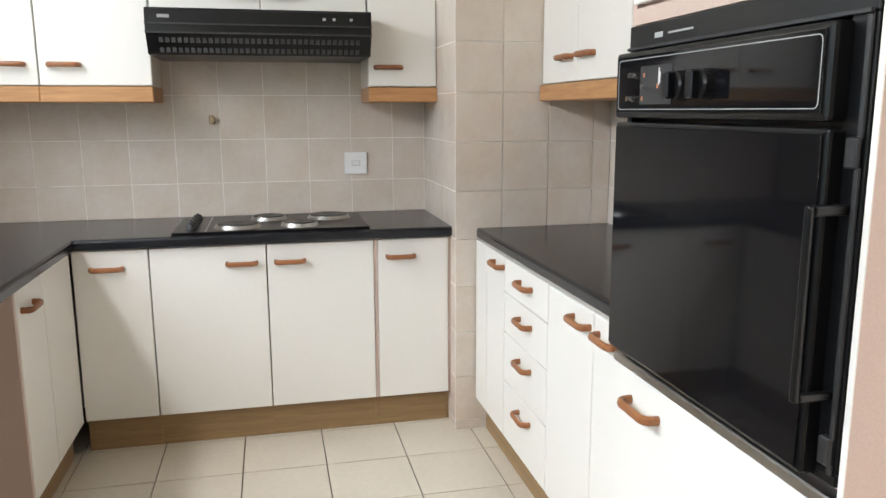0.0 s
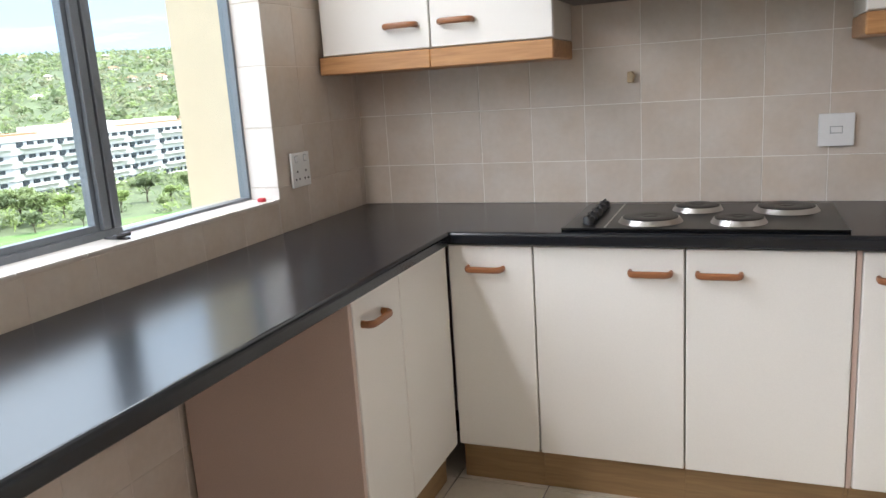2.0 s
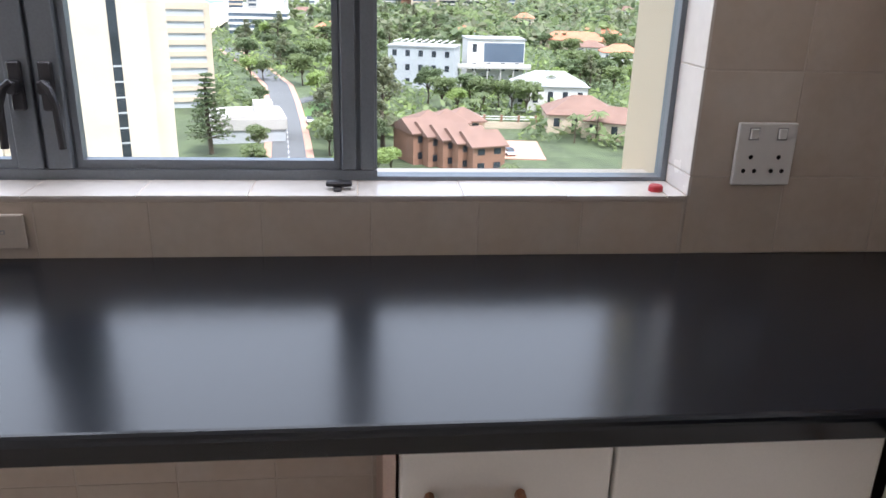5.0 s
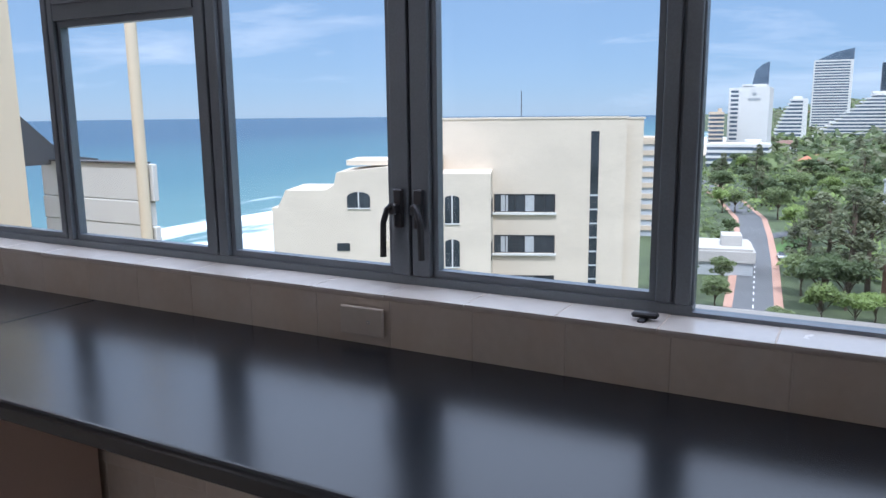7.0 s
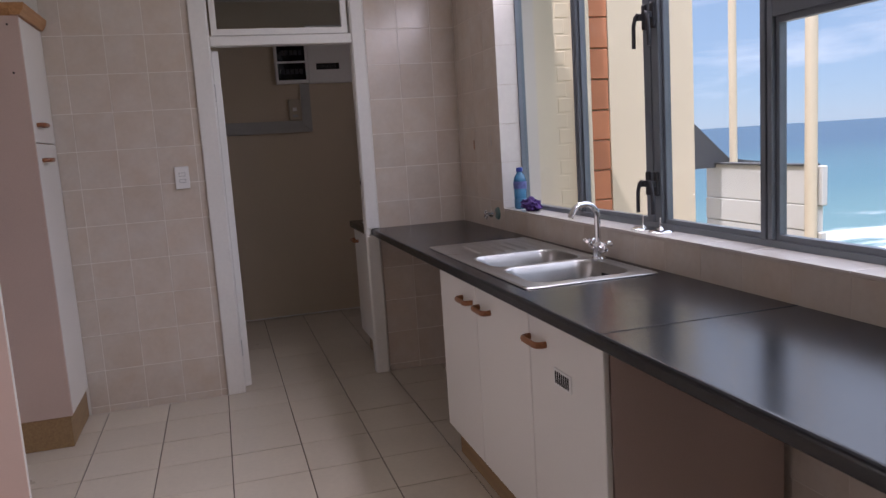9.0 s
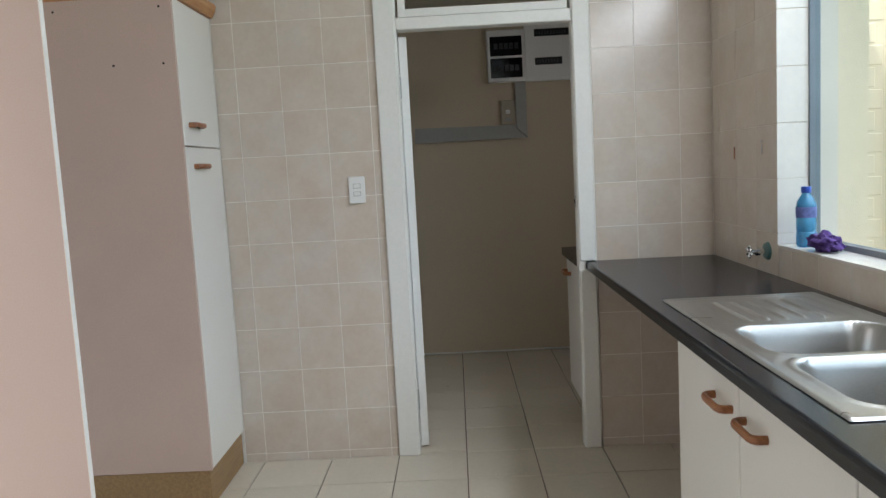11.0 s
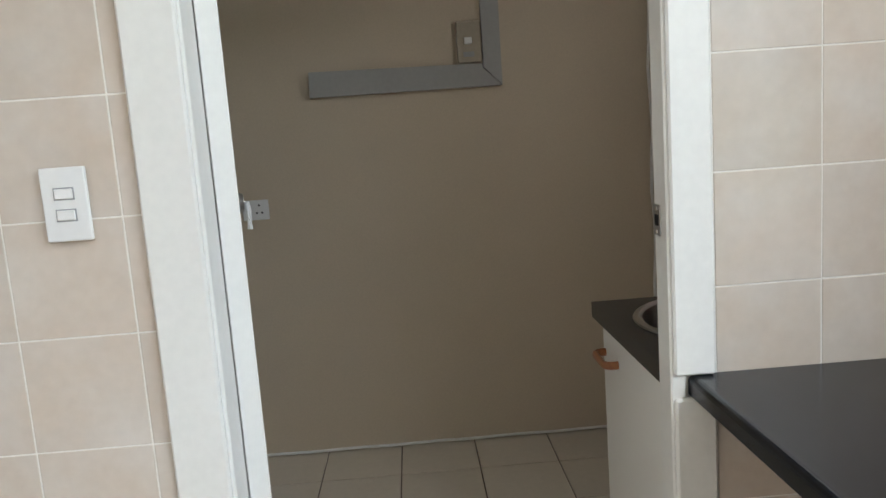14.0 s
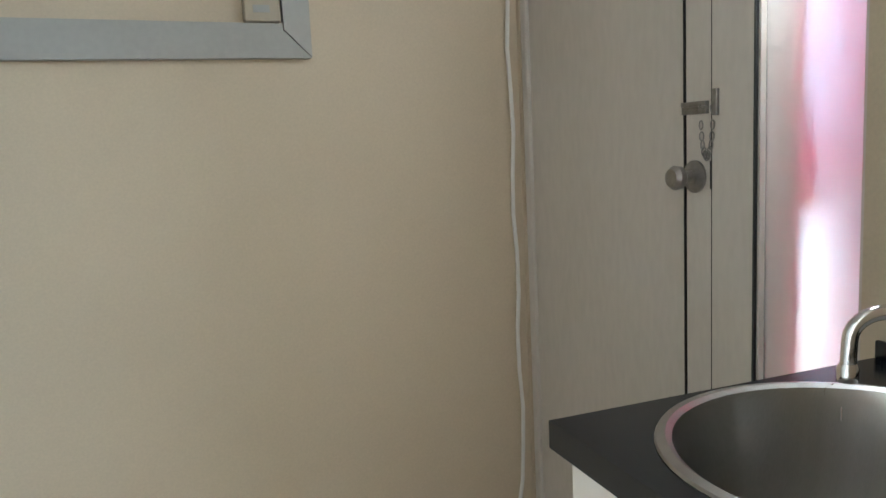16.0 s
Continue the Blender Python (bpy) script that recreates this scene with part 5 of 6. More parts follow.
# ---- trees ----
def crown(bm, rng, cx, cy, cz, rx, rz, count, size):
    """Small tilted leaf sprays in a rough shell, uneven and open."""
    for _ in range(count):
        a, b = rng.uniform(0, 2 * math.pi), rng.uniform(-0.5, 1.0)
        r = rng.uniform(0.55, 1.06)
        c = math.sqrt(max(0, 1 - b * b * 0.9))
        p = Vector((cx + rx * r * c * math.cos(a), cy + rx * r * c * math.sin(a), cz + rz * r * b))
        s = size * rng.uniform(0.6, 1.4)
        u = Vector((rng.gauss(0, 1), rng.gauss(0, 1), rng.gauss(0, 0.55))).normalized()
        v = u.cross(Vector((rng.gauss(0, 0.5), rng.gauss(0, 0.5), 1))).normalized()
        q = [bm.verts.new(p + u * s * ca + v * s * 0.65 * sa) for ca, sa in ((1, 0), (0.2, 0.9), (-0.9, 0.3), (-0.3, -0.8))]
        bm.faces.new(q)


def tree(name, label, rng, height, spread, mat, kind="broad", detail=1.0):
    t = thing(name, pose(0, 0, 0), label, "tree", "trees")
    bm = bmesh.new()
    th = height * (0.45 if kind == "broad" else 0.9)
    sweep(bm, [(0, 0, -0.3), (0.02 * height, 0.01 * height, th * 0.5), (0.0, 0.03 * height, th)], [height * 0.03, height * 0.022, height * 0.008], steps=7)
    cl = bmesh.new()
    if kind == "broad":
        for k in range(9):
            a, r = rng.uniform(0, 6.28), spread * rng.uniform(0.25, 0.72)
            tip = Vector((r * math.cos(a), r * math.sin(a), height * rng.uniform(0.5, 0.86)))
            sweep(bm, [(0, 0.01 * height, th * rng.uniform(0.55, 0.95)), tip * 0.6 + Vector((0, 0, th * 0.4)), tip], [height * 0.012, height * 0.008, height * 0.003], steps=5)
            crown(cl, rng, tip.x, tip.y, tip.z, spread * rng.uniform(0.28, 0.45), height * rng.uniform(0.09, 0.17), int(150 * detail), 0.045 * height)
        crown(cl, rng, 0, 0, height * 0.74, spread * 0.6, height * 0.22, int(320 * detail), 0.045 * height)
    elif kind == "feather":
        for k in range(26):
            a, z = rng.uniform(0, 6.28), height * rng.uniform(0.25, 0.98)
            r = spread * (1.15 - z / height) * rng.uniform(0.6, 1.2)
            tip = Vector((r * math.cos(a), r * math.sin(a), z))
            sweep(bm, [(0, 0, z * 0.85), tip], [height * 0.007, height * 0.002], steps=4)
            crown(cl, rng, tip.x, tip.y, tip.z, spread * 0.24, height * 0.06, int(75 * detail), 0.022 * height)
    elif kind == "pine":
        for k in range(13):
            z = height * (0.2 + 0.78 * k / 13)
            r = spread * (1.0 - 0.92 * k / 13)
            for j in range(8):
                a = j * 0.785 + k * 0.4 + rng.uniform(-0.1, 0.1)
                tip = Vector((r * math.cos(a), r * math.sin(a), z + 0.02 * height))
                sweep(bm, [(0, 0, z), tip], [height * 0.006, height * 0.002], steps=4)
                for f in (0.45, 0.75, 1.0):
                    crown(cl, rng, tip.x * f, tip.y * f, z + 0.02 * height, spread * 0.12, height * 0.018, int(9 * detail), 0.02 * height)
    else:
        for k in range(16):
            a = k * 2.4
            drop = rng.uniform(-0.1, 0.16)
            prev = None
            for i in range(7):
                f = i / 6
                p0 = Vector((spread * f * math.cos(a), spread * f * math.sin(a), height * (0.92 + drop * f + 0.1 * f - 0.28 * f * f)))
                w = spread * 0.13 * math.sin(math.pi * (0.15 + 0.8 * f))
                sd = Vector((-math.sin(a), math.cos(a), 0)) * w
                row = [cl.verts.new(p0 - sd - Vector((0, 0, w * 0.7))), cl.verts.new(p0), cl.verts.new(p0 + sd - Vector((0, 0, w * 0.7)))]
                if prev:
                    cl.faces.new((prev[0], prev[1], row[1], row[0]))
                    cl.faces.new((prev[1], prev[2], row[2], row[1]))
                prev = row
    part("trunk", bm, BARK, t, smooth=True)
    part("crown", cl, mat, t)
    return t


rng = random.Random(11)
KINDS = [
    tree("broadleaf_tree", "spreading green broadleaf tree", rng, 10, 5.5, LEAF),
    tree("broadleaf_tree", "bright green leafy tree", rng, 9, 5.0, LEAF_BRIGHT),
    tree("broadleaf_tree", "dense dark green tree", rng, 11, 5.2, LEAF_DARK),
    tree("casuarina_tree", "tall feathery olive-green casuarina tree", rng, 17, 5.5, LEAF_OLIVE, "feather"),
    tree("norfolk_pine", "tall tiered dark pine", rng, 18, 4.6, LEAF_DARK, "pine"),
    tree("palm_tree", "palm tree with drooping fronds", rng, 8, 3.0, LEAF, "palm"),
    tree("blossom_shrub", "red flowering shrub beside the lawn", rng, 4.5, 3.6, LEAF_RED, "broad", 0.5),
]
used = set()


def plant(kind, yw, d, scale=1.0):
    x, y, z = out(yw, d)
    m = pose(x, y, z, 0, 0, rng.uniform(0, 360)) @ Matrix.Diagonal((scale, scale, scale * rng.uniform(0.9, 1.1), 1))
    if kind not in used:
        used.add(kind)
        KINDS[kind].matrix_world = m
        return
    c = copy_thing(KINDS[kind], m)
    c.scale = m.to_scale()


# the clump by the road and the garden behind it
for k, yw, d, s in ((3, 92.2, 150, 1.22), (3, 93.6, 158, 1.1), (3, 91.0, 154, 1.05), (3, 94.6, 166, 1.0), (2, 93.8, 138, 0.85), (2, 92.2, 140, 0.8), (1, 93.6, 127, 0.75), (1, 91.6, 128, 0.7), (1, 90.4, 132, 0.6), (0, 95.0, 148, 0.7),
                    (0, 94.6, 205, 0.9), (0, 96.8, 250, 1.0), (1, 95.6, 214, 0.95), (1, 94.3, 232, 0.9), (0, 99.6, 262, 0.8), (2, 97.6, 285, 1.0), (0, 95.9, 300, 1.1), (1, 93.6, 310, 1.0), (0, 92.0, 300, 0.9), (2, 98.8, 330, 0.9),
                    (0, 100.2, 150, 0.55), (1, 99.8, 168, 0.5), (0, 100.4, 190, 0.5), (2, 99.9, 210, 0.45), (4, 103.6, 152, 0.95), (0, 96.2, 122, 0.42), (0, 100.6, 132, 0.6),
                    (0, 86.6, 205, 0.9), (1, 85.4, 200, 0.8), (2, 84.4, 212, 0.95), (0, 83.4, 205, 0.85), (1, 82.3, 212, 0.8), (0, 81.3, 206, 0.9), (2, 87.6, 216, 0.9), (0, 80.2, 200, 0.9), (5, 86.2, 192, 0.7), (5, 84.1, 188, 0.7), (5, 81.2, 122, 0.7), (5, 83.6, 196, 0.8),
                    (0, 79.0, 215, 0.9), (1, 77.8, 235, 1.0), (2, 76.8, 250, 1.1), (0, 75.6, 262, 1.2), (3, 74.4, 255, 0.7), (2, 73.4, 268, 1.0), (0, 72.0, 258, 0.9), (1, 70.6, 262, 0.9), (5, 70.4, 196, 1.2), (5, 69.6, 205, 1.1), (5, 73.3, 172, 0.9), (5, 75.6, 168, 0.8), (0, 68.2, 238, 0.8),
                    (2, 66.8, 300, 1.0), (0, 65.4, 290, 0.9), (3, 64.2, 310, 0.6), (2, 62.6, 300, 1.1), (0, 61.2, 290, 1.1), (3, 60.2, 292, 0.75), (2, 59.2, 280, 1.1), (1, 63.4, 270, 0.7), (2, 56.6, 214, 0.55), (2, 58.6, 222, 0.7), (0, 53.4, 250, 0.9), (0, 55.2, 300, 0.9), (6, 60.6, 250, 1.0), (6, 59.5, 248, 1.1), (1, 62.0, 252, 0.5), (4, 65.6, 560, 1.0), (4, 73.6, 640, 1.0), (4, 72.1, 520, 0.9),
                    (1, 57.3, 250, 0.5), (1, 54.0, 232, 0.5), (0, 71.6, 300, 1.0), (2, 69.2, 330, 1.0), (0, 67.4, 345, 0.9)):
    plant(k, yw, d, s)
for k in range(270):
    d = rng.uniform(260, 680)
    yw = rng.choice((rng.uniform(32, 88), rng.uniform(86, 101)))
    if 66.5 < yw < 72 and d < 470 or yw < 62 and d < 340:
        continue
    plant(rng.choice((0, 0, 1, 2, 2, 3)), yw, d, rng.uniform(0.55, 1.0))

# far woods on the ridge
for mat, seed, lab in ((LEAF, 5, "distant green tree cover on the ridge"), (LEAF_DARK, 6, "distant dark tree cover on the ridge"), (LEAF_OLIVE, 7, "distant olive tree cover on the ridge")):
    r2 = random.Random(seed)
    bm = bmesh.new()
    for _ in range(1900):
        d = 420 + 1900 * r2.random() ** 1.3
        x, y, z = out(r2.uniform(28, 100), d)
        s = r2.uniform(2.5, 5.5) * (1 + d / 2500)
        crown(bm, r2, x, y, z + s * 0.7, s * 1.3, s, 13, s * 0.55)
    tagged(part("woodland", bm, mat), lab, "woodland", kind="stuff")


# nearer undergrowth between gardens and streets
for mat, seed, lab in ((LEAF, 15, "green garden shrubs and hedges between houses"), (LEAF_DARK, 16, "dark undergrowth between gardens and streets"), (LEAF_BRIGHT, 17, "bright green shrubs along streets and gardens")):
    r2 = random.Random(seed)
    bm = bmesh.new()
    for _ in range(800):
        d, yw = 165 + 330 * r2.random(), r2.uniform(30, 103)
        if (yw < 67 and d < 250) or (96 < yw < 100.5 and d < 260) or (81 < yw < 89.5 and d < 185) or yw > 101 and d < 200:
            continue
        x, y, z = out(yw, d)
        s = r2.uniform(1.2, 3.4)
        crown(bm, r2, x, y, z + s * 0.5, s * 1.5, s, 20, s * 0.36)
    tagged(part("undergrowth", bm, mat), lab, "shrubs", kind="stuff")


# ---- houses and blocks ----
def house(name, yw, d, turn, w, dep, h, wall, roof_mat, label, roof="hip", storeys=1, rise=None, lift=0.0):
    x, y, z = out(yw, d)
    t = thing(name, pose(x, y, z + lift, 0, 0, yw + turn), label, "house", "houses")
    part("wall", boxes((-w / 2, w / 2, -dep / 2, dep / 2, -2, h)), wall, t)
    rise = rise or min(w, dep) * 0.28
    o = 0.5
    bm = bmesh.new()
    if roof == "flat":
        box(bm, -w / 2 - 0.3, w / 2 + 0.3, -dep / 2 - 0.3, dep / 2 + 0.3, h, h + 0.45)
    else:
        a, b = w / 2 + o, dep / 2 + o
        cut = b if roof == "hip" else 0.0
        ev = [bm.verts.new(q) for q in ((-a, -b, h - 0.1), (a, -b, h - 0.1), (a, b, h - 0.1), (-a, b, h - 0.1))]
        lo = [bm.verts.new((v.co.x, v.co.y, h - 0.35)) for v in ev]
        r0, r1 = bm.verts.new((-a + cut, 0, h + rise)), bm.verts.new((a - cut, 0, h + rise))
        for f in ((ev[0], ev[1], r1, r0), (ev[2], ev[3], r0, r1), (ev[1], ev[2], r1), (ev[3], ev[0], r0), tuple(lo[::-1])):
            bm.faces.new(f)
        for k in range(4):
            bm.faces.new((lo[k], lo[(k + 1) % 4], ev[(k + 1) % 4], ev[k]))
    part("roof", bm, roof_mat, t)
    sh = h / storeys
    nwin = max(2, int(w / 4))
    for s in range(storeys):
        for k in range(nwin):
            cx = -w / 2 + (k + 0.5) * w / nwin
            part("window", boxes((cx - 0.7, cx + 0.7, -dep / 2 - 0.06, -dep / 2 + 0.1, s * sh + sh * 0.35, s * sh + sh * 0.78)), DARK_PANE, t)
    return t


for args in ((75.2, 186, 8, 17, 13, 4.5, TAN_WALL, ROOF_BROWN, "low house with a brown tiled hip roof"), (71.2, 178, -12, 15, 10, 4.2, TAN_WALL, ROOF_BROWN, "house with brown roof and gable"), (68.8, 186, 20, 9, 8, 4, WHITE_WALL, ROOF_BROWN, "small white house with brown roof"),
             (78.6, 215, 5, 20, 12, 7, WHITE_WALL, ROOF_GREY, "white house half hidden by trees"), (71.8, 345, 10, 16, 11, 6, WHITE_WALL, ROOF_RED, "white house with a red roof"), (76.5, 420, -5, 34, 14, 5, TAN_WALL, ROOF_RED, "long house under orange tiles"),
             (74.0, 470, 12, 26, 12, 5, TAN_WALL, ROOF_RED, "house with orange tiled roof"), (62.6, 520, 0, 30, 14, 6, TAN_WALL, ROOF_RED, "house with orange tiles on the slope"), (60.5, 540, 12, 22, 12, 6, TAN_WALL, ROOF_RED, "orange-roofed house on the slope")):
    house("house", *args)
for k in range(5):
    house("townhouse", 88.3 - k * 1.15, 146 - k * 1.5, 24, 6.5, 9, 6.2 - 0.25 * k, BROWN_BRICK, ROOF_BROWN, "brick townhouse with brown tiled roof in a stepped row", "gable", 2, 2.0)
for yw, d in ((87.6, 158), (86.2, 160), (85.0, 163)):
    house("townhouse", yw, d, 10, 8, 8, 5.5, TAN_WALL, ROOF_BROWN, "townhouse under brown tiles behind the row", "hip", 2)
for yw, d, w, m in ((64.4, 218, 5.5, WHITE_WALL),):
    house("white_cube_house", yw, d, -10, w, 6, 8, m, WHITE_WALL, "small white flat-roofed house", "flat", 2)
for k, (yw, d) in enumerate(((64.6, 172), (62.0, 171), (59.6, 170), (57.0, 170), (54.6, 170), (52.2, 171), (66.4, 160), (63.2, 154), (60.8, 152))):
    house("terrace_house", yw, d, 4 - k, 7.2, 9, 5.2 + (k % 3) * 0.5 - (2.5 if k > 5 else 0), WHITE_WALL, WHITE_WALL if k % 2 else ROOF_GREY, "white terrace house with a flat pale roof", "flat" if k % 3 else "hip", 2)
for k in range(90):
    d = rng.uniform(330, 1900)
    yw = rng.uniform(34, 97)
    if yw < 72 and d < 500:
        d += 300
    house("house", yw, d, rng.uniform(-40, 40), rng.uniform(11, 20), rng.uniform(9, 13), rng.uniform(3.5, 7), rng.choice((WHITE_WALL, TAN_WALL, WHITE_WALL)), rng.choice((ROOF_RED, ROOF_RED, ROOF_BROWN, ROOF_GREY)), "suburban house among trees on the slope")


def block(name, yw, d, w, dep, top, floors, wall, band, label, turn=0.0, base=None, glass=BLUE_PANE, inset=0.35, step=0.0, fh=None, side=None):
    """A tall block with one slab band a floor; step: metres by which each floor draws in at one end."""
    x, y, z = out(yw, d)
    z = base if base is not None else z
    t = thing(name, pose(x, y, z, 0, 0, yw + turn), label, "building")
    h = top - z
    fh = fh or h / floors
    if step == 0:
        part("wall", boxes((-w / 2 + inset, w / 2 - inset, -dep / 2 + inset, dep / 2 - inset, -3, h - 0.2)), glass, t)
    for k in range(floors):
        x0 = -w / 2 + step * k
        if step:
            part("storey", boxes((x0 + 1.2, w / 2 - inset, -dep / 2 + inset, dep / 2 - inset, k * fh - (3 if k == 0 else 0), (k + 1) * fh - 0.02)), glass, t)
        part("floor_band", boxes((x0, w / 2, -dep / 2, dep / 2, (k + 1) * fh - fh * 0.45, (k + 1) * fh)), band, t)
    if side:
        part("end_wall", boxes((w / 2 - side, w / 2 + 0.05, -dep / 2 - 0.05, dep / 2 + 0.05, -3, h + 0.3)), wall, t)
        part("end_wall", boxes((-w / 2 - 0.05, -w / 2 + side * 0.4, -dep / 2 - 0.05, dep / 2 + 0.05, -3, h + 0.3)), wall, t)
    part("roof", boxes((-w / 2 + step * floors * 0.98 + 0.5, w / 2 - 0.5, -dep / 2 + 0.5, dep / 2 - 0.5, h - 0.02, h + 0.5), (w * 0.1, w * 0.35, -dep * 0.2, dep * 0.2, h + 0.5, h + 2.6)), wall, t)
    return t


hot = block("hotel_tower", 99.0, 530, 24, 16, 13.8, 17, WHITE_WALL, WHITE_WALL, "tall white hotel slab on the beachfront", turn=-12, side=3)
part("blank_wall", boxes((-6, 12.1, -8.4, -7.9, -3, 46.5)), WHITE_WALL, hot)
part("sign", boxes((-0.5, 7, -8.6, -8.4, 38, 39.5), (2, 4.5, -8.6, -8.4, 41, 43)), STEEL_OUT, hot, "grey sign bars on the blank wall")
block("podium", 99.6, 480, 34, 20, -19, 4, WHITE_WALL, WHITE_WALL, "low white hotel wing", turn=-8)
t1 = block("glass_tower", 98.8, 900, 26, 22, 26, 20, WHITE_WALL, WHITE_WALL, "tower with a dark curved glass top", side=2, base=GZ)
part("crest", extrude_profile(bmesh.new(), [(-3, 58), (13, 58), (13, 82), (6, 79), (0, 73)], -8, 8, lambda u, v, s: (u, s, v)), BLUE_PANE, t1, "dark glass crest")
t2 = block("curved_tower", 94.1, 1000, 40, 26, 54, 28, WHITE_WALL, WHITE_WALL, "tall curved white and glass tower", side=3, base=GZ)
part("crest", extrude_profile(bmesh.new(), [(-19, 86), (20, 86), (20, 99), (2, 95)], -12, 12, lambda u, v, s: (u, s, v)), BLUE_PANE, t2, "sloping glass crown")
block("office_tower", 90.0, 1020, 46, 34, 50, 26, BLUE_PANE, DARK_PANE, "dark grey glass office tower", glass=BLUE_PANE)
block("stepped_block", 92.3, 800, 80, 24, 13, 13, WHITE_WALL, WHITE_WALL, "white stepped terrace apartments", step=4.0, turn=4)
block("stepped_block", 96.6, 760, 30, 20, 9, 12, WHITE_WALL, WHITE_WALL, "white stepped beachfront apartments", step=1.4, side=4)
block("brick_block", 89.2, 790, 12, 22, 10, 12, BROWN_BRICK, BROWN_BRICK, "brown brick apartment slab", glass=BROWN_BRICK)
block("apartment_block", 87.9, 760, 26, 20, 5, 12, TAN_WALL, TAN_WALL, "cream banded apartment block", side=3)
block("apartment_block", 101.2, 520, 9, 20, -1, 12, TAN_WALL, TAN_WALL, "cream apartment block by the beach")
cb = block("construction_block", 85.2, 820, 48, 26, 3.5, 7, GREY_WALL, CONCRETE, "unfinished concrete building under construction", glass=DARK_PANE)
block("apartment_block", 82.2, 900, 30, 20, 3, 8, GREY_WALL, GREY_WALL, "distant grey block of flats")
block("apartment_block", 105.0, 215, 14, 14, -6.3, 9, TAN_WALL, TAN_WALL, "pinkish apartment block beyond the white building", side=1.5, glass=GREY_WALL)
block("apartment_block", 69.9, 1500, 36, 20, 38, 8, GREY_WALL, GREY_WALL, "lone grey block on the skyline")
for yw, top, jib in ((85.75, 48, 42), (85.1, 36, 34)):
    x, y, z = out(yw, 840)
    cr_ = thing("tower_crane", pose(x, y, z, 0, 0, yw), "slender tower crane over the construction site", "crane")
    bm = bmesh.new()
    hh = top - z
    for sx, sy in ((-0.9, -0.9), (0.9, -0.9), (0.9, 0.9), (-0.9, 0.9)):
        box(bm, sx - 0.2, sx + 0.2, sy - 0.2, sy + 0.2, 0, hh)
    for k in range(int(hh / 3)):
        sweep(bm, [(-0.9, -0.9, k * 3), (0.9, -0.9, k * 3 + 3)], 0.18, steps=4)
        sweep(bm, [(-0.9, 0.9, k * 3 + 3), (0.9, 0.9, k * 3)], 0.18, steps=4)
    part("mast", bm, STEEL_OUT, cr_)
    part("jib", boxes((-14, jib, -0.5, 0.5, hh - 6, hh - 5.2), (-14, jib, -0.25, 0.25, hh - 4.6, hh - 4.2)), STEEL_OUT, cr_)
    part("counterweight", boxes((-14, -10, -1, 1, hh - 9, hh - 6)), CONCRETE, cr_)

# big houses on the slope across the road
gh = house("grey_house", 87.9, 250, -14, 21, 12, 13, GREY_WALL, ROOF_GREY, "large grey plastered house with roof terrace", "flat", 3, 1)
part("pergola", boxes(*[(-9 + k * 2.2, -8.7 + k * 2.2, -5.5, 5.5, 14.4, 14.7) for k in range(9)]), WHITE_WALL, gh, "white roof pergola slats")
mh = house("modern_house", 82.9, 262, 8, 19, 12, 12, WHITE_WALL, ROOF_GREY, "modern white and glass house on stilts", "flat", 2, 1, 3)
part("deck", boxes((-13, 11, -10, -6, 3.2, 3.8)), CONCRETE, mh, "wide concrete deck")
part("balustrade", boxes((-13, 11, -10, -9.9, 3.8, 4.8)), WHITE_WALL, mh)
for k in range(6):
    part("column", boxes((-12 + k * 4.3, -11.6 + k * 4.3, -9.6, -9.2, -6, 3.2)), CONCRETE, mh)
part("glazing", boxes((-4, 9.2, -6.1, -5.9, 5, 11)), BLUE_PANE, mh)
part("red_court", boxes((-9, 8, -12, 6, 0.02, 0.22)), PAVING, thing("paved_court", pose(*out(81.9, 160)[:2], GZ, 0, 0, 84), "orange-red paved courtyard behind the townhouses", "courtyard"))
fn = thing("boundary_wall", pose(*out(83.2, 181)[:2], GZ, 0, 0, 86), "brick boundary wall with rail panels", "wall")
part("wall", boxes((-13, 12, -0.2, 0.2, -1, 1.6)), TAN_WALL, fn)
for k in range(7):
    part("pier", boxes((-13 + k * 4.1, -12.5 + k * 4.1, -0.3, 0.3, 1.6, 3.2)), BROWN_BRICK, fn)
    if k < 6:
        part("rail", boxes((-12.5 + k * 4.1, -8.9 + k * 4.1, -0.08, 0.08, 2.1, 2.35), (-12.5 + k * 4.1, -8.9 + k * 4.1, -0.08, 0.08, 2.7, 2.95)), WHITE_WALL, fn)
lw = block("long_flats", 61.7, 430, 122, 14, -14.5, 4, BROWN_BRICK, WHITE_WALL, "long four-storey brick and white block of flats", turn=3, glass=BROWN_BRICK)
part("pitched_roof", extrude_profile(bmesh.new(), [(-8, 17.4), (8, 17.4), (0, 21)], -61.5, 61.5, lambda u, v, s: (s, u, v)), ROOF_BROWN, lw, "long brown tiled roof")
for k in range(24):
    for f in range(4):
        part("window", boxes((-59 + k * 5, -56.2 + k * 5, -7.15, -6.9, f * 4.4 + 0.7, f * 4.4 + 2.2)), DARK_PANE, lw)
wb = block("white_flats", 46.5, 376, 164, 14, -6.5, 5, WHITE_WALL, WHITE_WALL, "long five-storey white block of flats with balconies", turn=43.5, glass=GREY_WALL, base=GZ)
